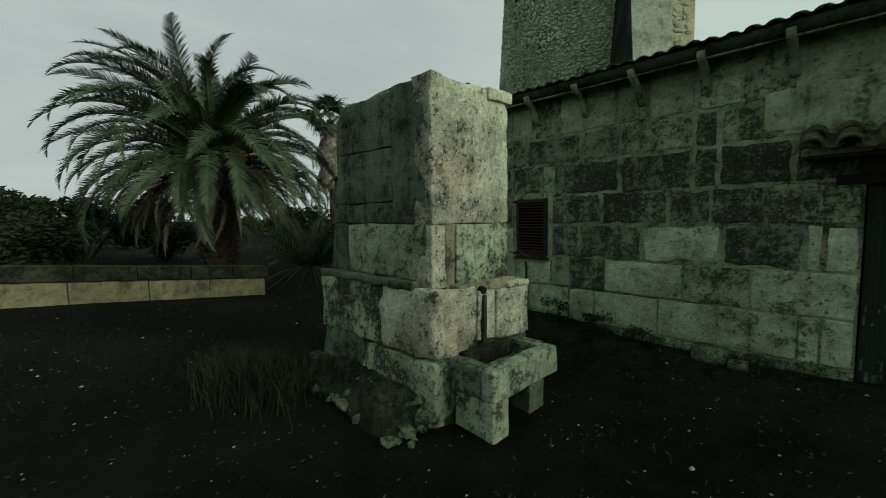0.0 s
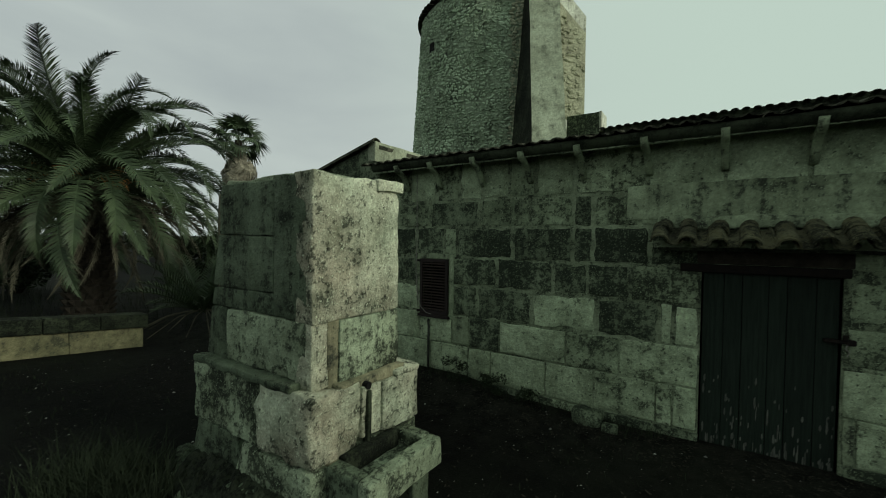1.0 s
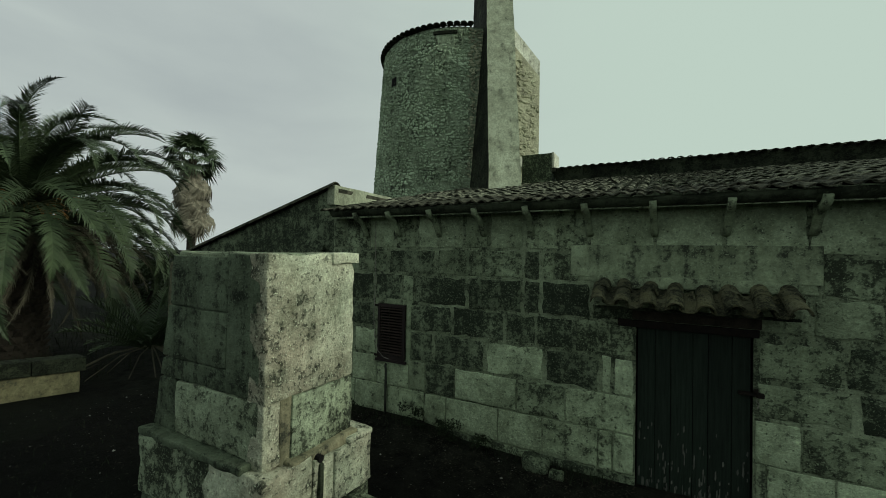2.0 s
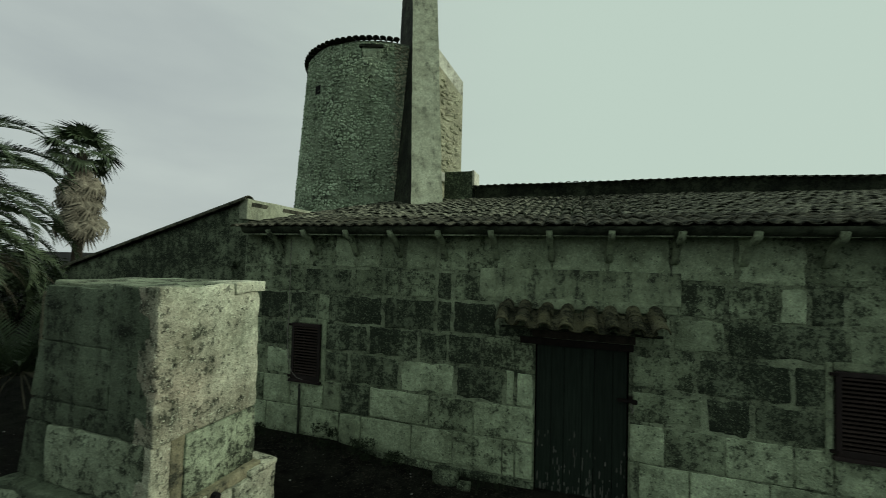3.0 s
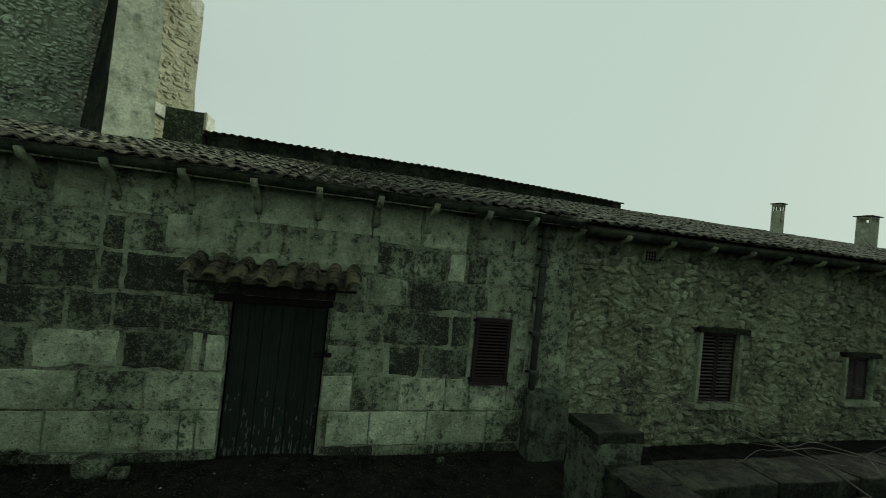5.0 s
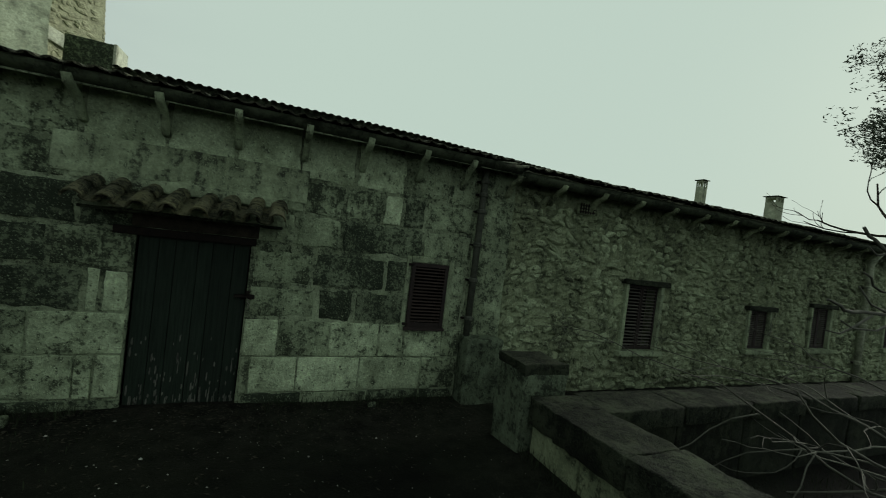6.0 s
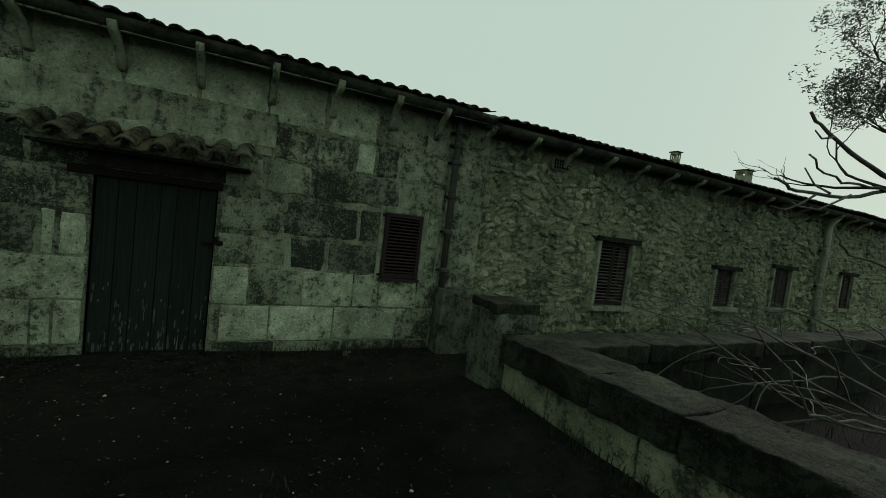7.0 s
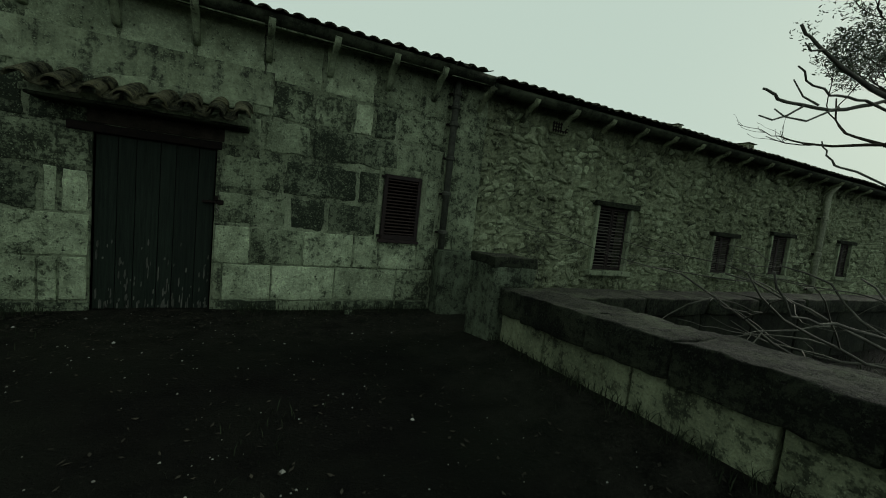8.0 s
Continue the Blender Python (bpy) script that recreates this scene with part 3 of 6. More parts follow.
def rubble_bm_data(cx, cz, sx, sz, depth, seed, rr, facing=None):
    """Vertices and faces of one rough stone lens standing out of a wall face."""
    n = 6
    verts, faces = [], []
    ph = rr.random() * 6.28
    rot = rr.gauss(0, 0.28)
    rad = [rr.uniform(0.55, 1.22) for _ in range(n)]
    for ring, (sc, dep) in enumerate(((1.0, 0.35), (0.84, -0.6), (0.40, -1.0))):
        for k in range(n):
            a = ph + 2 * math.pi * k / n
            px, pz = math.cos(a) * rad[k] * sc * sx, math.sin(a) * rad[k] * sc * sz
            q = rr.uniform(0.6, 1.3)
            verts.append((cx + px * math.cos(rot) - pz * math.sin(rot), dep * depth * q, cz + px * math.sin(rot) + pz * math.cos(rot)))
    for ring in range(2):
        for k in range(n):
            a, b = ring * n + k, ring * n + (k + 1) % n
            faces.append((a, b, b + n, a + n))
    faces.append(tuple(range(2 * n, 3 * n)))
    return verts, faces


def scatter(x0, x1, z0, z1, cell, holes, rr, grow=1.0):
    """Jittered brick-like scatter of stone centres with sizes."""
    z = z0
    row = 0
    out = []
    while z < z1:
        h = cell * rr.uniform(0.5, 0.95)
        x = x0 - rr.random() * cell
        while x < x1:
            w = cell * (0.55 + 1.9 * rr.random() ** 1.8)
            cx, cz = x + w / 2, z + h / 2 + rr.uniform(-0.4, 0.4) * h
            if x0 + w * 0.3 < cx < x1 - w * 0.3 and not any(a - 0.17 < cx < b + 0.17 and c - 0.14 < cz < d + 0.16 for a, b, c, d in holes):
                out.append((cx, cz, w * 0.5 * grow, h * 0.56 * grow))
            x += w
        z += h
    return out


def build_skin():
    """Lumpy mortar skin over the rubble, open at the windows."""
    holes = list(RUB_WIN.values())

    def lines(lo, hi, step, extra):
        base = [lo + (hi - lo) * k / int((hi - lo) / step) for k in range(int((hi - lo) / step) + 1)]
        return sorted({round(v, 4) for v in base if all(abs(v - e) > step * 0.4 for e in extra)} | {round(e, 4) for e in extra})

    xs = lines(WX0, 17.0, 0.045, [h[0] for h in holes[:3]] + [h[1] for h in holes[:3]]) + lines(17.1, WX1, 0.3, [h[0] for h in holes[3:]] + [h[1] for h in holes[3:]])
    zs = lines(-0.5, 3.64, 0.045, sorted({h[2] for h in holes} | {h[3] for h in holes}))
    V, F = [], []
    for z in zs:
        for x in xs:
            p = Vector((x, 0.0, z))
            d = 0.038 * noise.noise(Vector((x * 5.5, 1, z * 8.0))) + 0.038 * noise.noise(Vector((x * 12, 5, z * 16))) + 0.024 * noise.noise(Vector((x * 24, 9, z * 27)))
            d += 0.03 * max(0.0, 0.35 - noise.voronoi(Vector((x * 5.0, 0.3, z * 7.5)))[0][0])
            V.append((x, 0.035 - d, z))
    w = len(xs)
    for k in range(len(zs) - 1):
        for i in range(w - 1):
            cx, cz = (xs[i] + xs[i + 1]) / 2, (zs[k] + zs[k + 1]) / 2
            if any(h[0] < cx < h[1] and h[2] < cz < h[3] for h in holes):
                continue
            F.append((k * w + i, k * w + i + 1, (k + 1) * w + i + 1, (k + 1) * w + i))
    data_part("mortar_skin", V, F, M_RUBBED, wall_wing)


build_skin()


def build_rubble():
    rr = random.Random(11)
    rest_v, rest_f = [], []
    count = 0
    for cx, cz, sx, sz in scatter(WX0 + 0.05, 22.0, -0.4, 3.45, 0.185, list(RUB_WIN.values()), rr):
        if rr.random() < 0.30:
            continue
        v, f = rubble_bm_data(cx, cz, sx, sz, rr.uniform(0.02, 0.055), 0, rr)
        v = [(p[0], 0.03 + p[1], p[2]) for p in v]
        if 5.0 < cx < 7.4 and count < 300 and 0.3 < cz:
            data_part("rubble_stone", v, f, M_RUBBLE, wall_wing)
            count += 1
        else:
            b = len(rest_v)
            rest_v += v
            rest_f += [tuple(b + i for i in q) for q in f]
    ob = data_part("rubble_stones", rest_v, rest_f, M_RUBBLE, wall_wing)
    tagged(ob, kind="stuff")


# ---------- roofs of half-round clay tiles ----------
SLOPE = 0.22


def roof_z(y, base):
    return base + SLOPE * (y + 0.40)


def tile_shape(length=0.46, r0=0.082, r1=0.068, sides=6, up=True, thick=0.016):
    """Vertices and faces of one barrel tile lying along +y, wide end at y = 0."""
    verts, faces = [], []
    for y, r in ((0.0, r0), (length, r1)):
        for t in (0.0, thick):
            for k in range(sides + 1):
                a = math.pi * k / sides
                verts.append((math.cos(a) * (r - t), y, (math.sin(a) * (r - t)) * (0.62 if up else -0.36)))
    m = sides + 1
    o0, i0, o1, i1 = 0, m, 2 * m, 3 * m
    for k in range(sides):
        faces += [(o0 + k, o0 + k + 1, o1 + k + 1, o1 + k), (i0 + k + 1, i0 + k, i1 + k, i1 + k + 1), (o0 + k + 1, o0 + k, i0 + k, i0 + k + 1)]
    faces += [(o0, o1, i1, i0), (o0 + sides, i0 + sides, i1 + sides, o1 + sides)]
    return verts, faces


COVER = tile_shape()
PAN = tile_shape(up=False)


def place_tiles(shape, places):
    """Many tiles as one set of vertices and faces; places are (x, y, z, turn, lift)."""
    sv = np.array(shape[0])
    V, F = [], []
    for i, (x, y, z, turn, lean) in enumerate(places):
        c, s = math.cos(turn), math.sin(turn)
        p = sv.copy()
        px = p[:, 0] * c - p[:, 1] * s
        py = p[:, 0] * s + p[:, 1] * c
        pz = p[:, 2] + p[:, 1] * (SLOPE + lean)
        V.append(np.stack([px + x, py + y, pz + z], 1))
        F += [tuple(i * len(sv) + k for k in f) for f in shape[1]]
    return np.concatenate(V).tolist(), F


def build_roof(name, x0, x1, base, ridge_y, pitch, near_parts, label, skip=None):
    rr = random.Random(int(x0 * 10) + 99)
    roof = thing(name, x0, 0, base, label, "roof", kind="structure")
    off = Matrix.Translation((-x0, 0, -base))
    # deck under the tiles
    bm = bmesh.new()
    y0 = -0.30
    ring = [(y0, roof_z(y0, base) - 0.10), (ridge_y, roof_z(ridge_y, base) - 0.10), (ridge_y + 6.0, roof_z(ridge_y, base) - 1.4), (ridge_y + 6.0, roof_z(ridge_y, base) - 1.5), (ridge_y, roof_z(ridge_y, base) - 0.2), (y0, roof_z(y0, base) - 0.16)]
    a = [bm.verts.new((x0, *p)) for p in ring]
    b = [bm.verts.new((x1, *p)) for p in ring]
    for k in range(6):
        bm.faces.new((a[k], a[(k + 1) % 6], b[(k + 1) % 6], b[k]))
    bm.faces.new(a[::-1])
    bm.faces.new(b)
    bmesh.ops.recalc_face_normals(bm, faces=bm.faces)
    deck = part("roof_deck", bm, M_MORTAR, roof)
    deck.matrix_basis = off
    cols = int((x1 - x0) / pitch)
    rows = int((ridge_y + 0.4) / 0.36)
    near, far_c, far_p = [], [], []
    for i in range(cols):
        x = x0 + pitch * (i + 0.5)
        sag = 0.018 * noise.noise(Vector((x * 0.5, 1, 2)))
        for j in range(rows + 1):
            y = -0.42 + 0.36 * j + rr.uniform(-0.02, 0.02)
            if skip and skip(x, y):
                continue
            z = roof_z(y, base) + sag + rr.uniform(-0.012, 0.012)
            turn = rr.uniform(-0.07, 0.07)
            item = (x + rr.uniform(-0.008, 0.008), y, z, turn, -0.03 + rr.uniform(-0.025, 0.025))
            pan = (x + pitch / 2, y - 0.02, z + 0.036, rr.uniform(-0.02, 0.02), -0.03)
            if j == 0 and near_parts:
                near.append((COVER, "cover_tile", item))
                near.append((PAN, "pan_tile", pan))
            elif j <= 2 and near_parts:
                near.append((COVER, "cover_tile", item))
                far_p.append(pan)
            else:
                far_c.append(item)
                if j < 3:
                    far_p.append(pan)
    meshes = {}
    for shape, nm, (x, y, z, turn, lean) in near[:300]:
        if nm not in meshes:
            me = bpy.data.meshes.new(nm)
            me.from_pydata(shape[0], [], shape[1])
            me.materials.append(M_TILE)
            meshes[nm] = me
        ob = new(nm, meshes[nm])
        ob.parent = roof
        ob.matrix_basis = off @ Matrix.Translation((x, y, z)) @ Matrix.Rotation(turn, 4, "Z") @ Matrix.Rotation(math.atan(SLOPE + lean), 4, "X")
    for shape, places, nm in ((COVER, far_c + [p for s, n_, p in near[300:] if n_ == "cover_tile"], "upper_tiles"), (PAN, far_p + [p for s, n_, p in near[300:] if n_ == "pan_tile"], "lower_pan_tiles")):
        if places:
            v, f = place_tiles(shape, places)
            ob = data_part(nm, v, f, M_TILEPALE if nm == "upper_tiles" else M_TILE, roof)
            ob.matrix_basis = off
            tagged(ob, kind="stuff")
    return roof, off


def in_tower(x, y):
    return (x + 6.94) ** 2 + (y - 8.47) ** 2 < 3.3 ** 2


roof_main, off_main = build_roof("roof_main", -5.26, 4.84, 3.73, 6.3, 0.184, True, "low pitched roof of mossy barrel clay tiles", in_tower)
roof_wing, off_wing = build_roof("roof_wing", 4.86, 40.0, 3.70, 6.3, 0.19, False, "long low roof of weathered barrel clay tiles")
part("eaves_board", one_box(4.87, 40.0, -0.32, -0.27, 3.585, 3.655), M_GUTTER, roof_wing).matrix_basis = off_wing


# raised ridge band over the main roof
def build_ridge():
    r = thing("roof_ridge", 0, 6.4, 5.3, "raised roof ridge of dark barrel tiles on a plastered upstand", "roof", kind="structure")
    inv = Matrix.Translation((0, -6.4, -5.3))
    bm = rough_box(-2.5, 10.7, 6.33, 6.9, 5.0, 5.64, 0.35, 0.02, 0.02, 4.0)
    for v in bm.verts:
        v.co.z -= 0.034 * max(0.0, v.co.x - 4.5)
    ob = part("upstand", bm, M_COPING, r, smooth=True)
    ob.matrix_basis = inv
    rr = random.Random(5)
    pl = []
    x = -2.5
    while x < 10.8:
        pl.append((x, 6.16, 5.58 + 0.02 * noise.noise(Vector((x, 0, 0))) - 0.034 * max(0.0, x - 4.5), rr.uniform(-0.05, 0.05), -0.03))
        x += 0.215
    v, f = place_tiles(COVER, pl)
    ob = data_part("ridge_tiles", v, f, M_TILE, r)
    ob.matrix_basis = inv
    tagged(ob, kind="stuff")


build_ridge()

# ---------- gutters, brackets, downpipe ----------
def build_gutter(x0, x1, z, label, dip=0.0):
    bm = bmesh.new()
    n = max(6, int((x1 - x0) / 0.5))
    rings = []
    for i in range(n + 1):
        x = x0 + (x1 - x0) * i / n
        zz = z + dip * i / n + 0.008 * noise.noise(Vector((x * 0.8, 0, 9)))
        ring = [(x, -0.265 + math.cos(math.pi + math.pi * k / 8) * 0.122, zz + math.sin(math.pi + math.pi * k / 8) * 0.122) for k in range(9)]
        ring += [(x, -0.265 + math.cos(2 * math.pi - math.pi * k / 8) * 0.104, zz + math.sin(2 * math.pi - math.pi * k / 8) * 0.104) for k in range(9)]
        rings.append([bm.verts.new(p) for p in ring])
    for a, b in zip(rings, rings[1:]):
        for k in range(18):
            bm.faces.new((a[k], a[(k + 1) % 18], b[(k + 1) % 18], b[k]))
    bm.faces.new(rings[0][::-1])
    bm.faces.new(rings[-1])
    bmesh.ops.recalc_face_normals(bm, faces=bm.faces)
    g = thing("gutter", x0, -0.265, z, label, "gutter")
    off = Matrix.Translation((-x0, 0.265, -z))
    part("channel", bm, M_GUTTER, g, smooth=True).matrix_basis = off
    x = x0 + 1.9
    while x < min(x1, 24.0) - 0.3:
        cb = bmesh.new()
        zz = z + dip * (x - x0) / (x1 - x0)
        loops = []
        for dx in (0.0, 0.09):
            loops.append([cb.verts.new((x + dx, -0.265 + math.cos(math.pi + math.pi * k / 8) * r, zz + math.sin(math.pi + math.pi * k / 8) * r)) for r in (0.132, 0.119) for k in (range(9) if r > 0.125 else range(8, -1, -1))])
        for k in range(18):
            cb.faces.new((loops[0][k], loops[0][(k + 1) % 18], loops[1][(k + 1) % 18], loops[1][k]))
        cb.faces.new(loops[0][::-1])
        cb.faces.new(loops[1])
        bmesh.ops.recalc_face_normals(cb, faces=cb.faces)
        part("joint_collar", cb, M_GUTTER, g, smooth=False).matrix_basis = off
        x += 2.4
    return g


build_gutter(-5.05, 4.84, 3.735, "stained grey fibre-cement half-round gutter under the tiles, darkened for the eaves shade", -0.02)
build_gutter(4.90, 40.0, 3.62, "long dark half-round gutter along the rubble wing")


def bracket_mesh(drop=1.0):
    """A curved arm that rises from the wall and hooks under the gutter."""
    bm = bmesh.new()
    path = [(0.02, -0.43), (-0.04, -0.40), (-0.085, -0.32), (-0.13, -0.235), (-0.19, -0.155), (-0.265, -0.105), (-0.345, -0.07), (-0.395, 0.02)]
    thick = [0.026, 0.038, 0.036, 0.036, 0.038, 0.042, 0.040, 0.026]
    rings = []
    for i, (y, z) in enumerate(path):
        a, b = path[max(0, i - 1)], path[min(len(path) - 1, i + 1)]
        d = Vector((0, b[0] - a[0], b[1] - a[1])).normalized()
        nrm = Vector((0, -d.z, d.y))
        w = 0.040
        c = Vector((0, y, z * drop))
        rings.append([bm.verts.new(c + nrm * s * thick[i] + Vector((t * w, 0, 0))) for s, t in ((1, -0.7), (1, 0.7), (0.6, 1), (-0.6, 1), (-1, 0.7), (-1, -0.7), (-0.6, -1), (0.6, -1))])
    for a, b in zip(rings, rings[1:]):
        for k in range(8):
            bm.faces.new((a[k], a[(k + 1) % 8], b[(k + 1) % 8], b[k]))
    bm.faces.new(rings[0])
    bm.faces.new(rings[-1][::-1])
    bmesh.ops.recalc_face_normals(bm, faces=bm.faces)
    return bm


bracket = tagged(mesh_ob("gutter_bracket", bracket_mesh(0.86), M_RENDER, True), "curved stone-grey bracket holding the gutter under the eaves", "bracket", "gutter brackets")
bracket.matrix_basis = pose(-4.46, 0, 3.655)
for i, x in enumerate([-3.76, -2.965, -2.18, -1.41, -0.61, 0.17, 0.935, 1.72, 2.48, 3.29, 4.02]):
    copy_thing(bracket, pose(x, 0, 3.65 - 0.002 * i, 0, rng.uniform(-2, 2), rng.uniform(-3, 3)))
wing_bracket = tagged(mesh_ob("gutter_bracket", bracket_mesh(0.66), M_RUBBED, True), "stone-grey curved bracket under the long wing's gutter", "bracket", "wing gutter brackets")
wing_bracket.matrix_basis = pose(4.80, 0, 3.545)
for i in range(1, 16):
    copy_thing(wing_bracket, pose(4.80 + 0.85 * i, 0, 3.545, 0, rng.uniform(-2, 2), 0))


def build_downpipe():
    p = thing("downpipe", 4.35, -0.09, 0.9, "dark cast downpipe with collars beside the wing", "downpipe")
    tube_pts = [Vector((0, 0, 0)), Vector((0, 0, 2.62)), Vector((0, -0.02, 2.72)), Vector((0, -0.14, 2.78))]
    part("pipe", tube(bmesh.new(), tube_pts, [0.052] * 4, 10), M_PIPE, p, smooth=True)
    for z in (0.35, 0.95, 1.5, 2.02, 2.28, 2.48):
        part("collar", tube(bmesh.new(), [Vector((0, 0, z)), Vector((0, 0, z + 0.02)), Vector((0, 0, z + 0.06)), Vector((0, 0, z + 0.08))], [0.054, 0.072, 0.072, 0.054], 10), M_PIPE, p)
        part("clamp", one_box(-0.10, 0.10, 0.02, 0.085, z + 0.02, z + 0.05, bevel=0.006), M_IRON, p)
    part("hopper", tube(bmesh.new(), [Vector((0, -0.14, 2.72)), Vector((0, -0.15, 2.80)), Vector((0, -0.16, 2.90))], [0.06, 0.10, 0.115], 10), M_PIPE, p)


build_downpipe()


def build_wing_pipe():
    p = thing("downpipe", 15.95, -0.10, 0.0, "pale grey downpipe against the far rubble wall", "downpipe")
    part("pipe", tube(bmesh.new(), [Vector((0, 0, -0.3)), Vector((0, 0, 3.2)), Vector((0, -0.05, 3.34)), Vector((0, -0.16, 3.50))], [0.075] * 4, 10), M_BUTT, p, smooth=True)
    for z in (0.5, 1.5, 2.5):
        part("collar", tube(bmesh.new(), [Vector((0, 0, z)), Vector((0, 0, z + 0.03)), Vector((0, 0, z + 0.10)), Vector((0, 0, z + 0.13))], [0.077, 0.098, 0.098, 0.077], 10), M_BUTT, p)
        part("clamp", one_box(-0.12, 0.12, 0.03, 0.11, z + 0.03, z + 0.08, bevel=0.006), M_IRON, p)


build_wing_pipe()
box_ob = tagged(mesh_ob("pipe_casing", rough_box(4.27, 4.90, -0.34, 0.0, -0.2, 1.02, 0.12, 0.014, 0.02, 6.0, chip=0.05), M_PILLARDARK, True),
                "squat mossy masonry casing round the foot of the downpipe", "masonry casing")


# ---------- shutters, windows, door ----------
def louvre_leaf(parent, x0, x1, y, z0, z1, slats, stile=0.055, paint=None):
    """One shutter leaf: a framed panel with its slats as sub-parts."""
    bm = one_box(x0, x0 + stile, y, y + 0.035, z0, z1, bevel=0.004)
    box(bm, x1 - stile, x1, y, y + 0.035, z0, z1, bevel=0.004)
    box(bm, x0 + stile, x1 - stile, y + 0.003, y + 0.032, z1 - stile, z1, bevel=0.003)
    box(bm, x0 + stile, x1 - stile, y + 0.003, y + 0.032, z0, z0 + stile * 1.3, bevel=0.003)
    leaf = part("shutter_leaf", bm, M_SHUTTER, parent)
    za, zb = z0 + stile * 1.3, z1 - stile
    me = None
    for i in range(slats):
        z = za + (zb - za) * (i + 0.5) / slats
        if me is None:
            bm = one_box(x0 + stile - 0.004, x1 - stile + 0.004, -0.017, 0.017, -0.004, 0.004)
            ob = part("slat", bm, paint or M_SLAT, leaf)
            me = ob.data
        else:
            ob = new("slat", me)
            ob.parent = leaf
        ob.matrix_basis = Matrix.Translation((0, y + 0.018, z)) @ Matrix.Rotation(radians(30 + rng.uniform(-3, 3)), 4, "X")
    return leaf


def front_window(name, a, b, c, d):
    w = thing(name, 0, 0, 0, "closed brown louvred shutter on a small window in the stone front", "window", kind="structure")
    leaf = louvre_leaf(w, a + 0.01, b - 0.01, -0.052, c + 0.02, d, 17)
    part("window_sill", rough_box(a - 0.02, b + 0.02, -0.075, 0.05, c - 0.025, c + 0.018, 0.1, 0.003, 0.006, a), M_SHUTTER, w)
    part("hinge", one_box(a - 0.045, a + 0.03, -0.062, -0.03, d - 0.05, d - 0.015), M_IRON, leaf)
    part("hinge", one_box(a - 0.045, a + 0.03, -0.062, -0.03, c + 0.05, c + 0.085), M_IRON, leaf)
    # smooth plaster surround
    for q in ((a - 0.07, a - 0.002, c - 0.03, d + 0.09), (b + 0.002, b + 0.09, c - 0.03, d + 0.09), (a, b, d + 0.004, d + 0.10)):
        part("plaster_surround", rough_box(q[0], q[1], -0.022, 0.03, q[2], q[3], 0.08, 0.006, 0.012, q[0] + q[2]), M_RENDER, w, "thin grey plaster surround", smooth=True)


for nm, q in WIN.items():
    front_window(nm, *q)


def wing_window(name, a, b, c, d):
    w = thing(name, 0, 0, 0, "closed brown two-leaf louvred shutters in a pale stone surround", "window", kind="structure")
    m = (a + b) / 2
    # pale slats carry the light they would reflect
    louvre_leaf(w, a + 0.01, m - 0.002, 0.045, c + 0.01, d - 0.02, 18, 0.04, M_SLATPALE)
    louvre_leaf(w, m + 0.002, b - 0.01, 0.045, c + 0.01, d - 0.02, 18, 0.04, M_SLATPALE)
    # near-black sheet in place of the unlit room
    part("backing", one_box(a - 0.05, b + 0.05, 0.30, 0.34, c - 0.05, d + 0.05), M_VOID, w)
    part("window_sill", rough_box(a - 0.14, b + 0.16, -0.10, 0.10, c - 0.10, c - 0.002, 0.12, 0.005, 0.012, a), M_RENDER, w, "pale stone sill", smooth=True)
    part("jamb", rough_box(a - 0.075, a, -0.03, 0.2, c, d + 0.02, 0.15, 0.006, 0.01, b), M_RENDER, w, smooth=True)
    part("jamb", rough_box(b, b + 0.08, -0.03, 0.2, c, d + 0.02, 0.15, 0.006, 0.01, b + 1), M_RENDER, w, smooth=True)
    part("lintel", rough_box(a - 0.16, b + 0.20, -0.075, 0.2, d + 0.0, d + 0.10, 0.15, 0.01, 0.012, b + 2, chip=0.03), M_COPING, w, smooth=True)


for nm, q in RUB_WIN.items():
    wing_window(nm, *q)


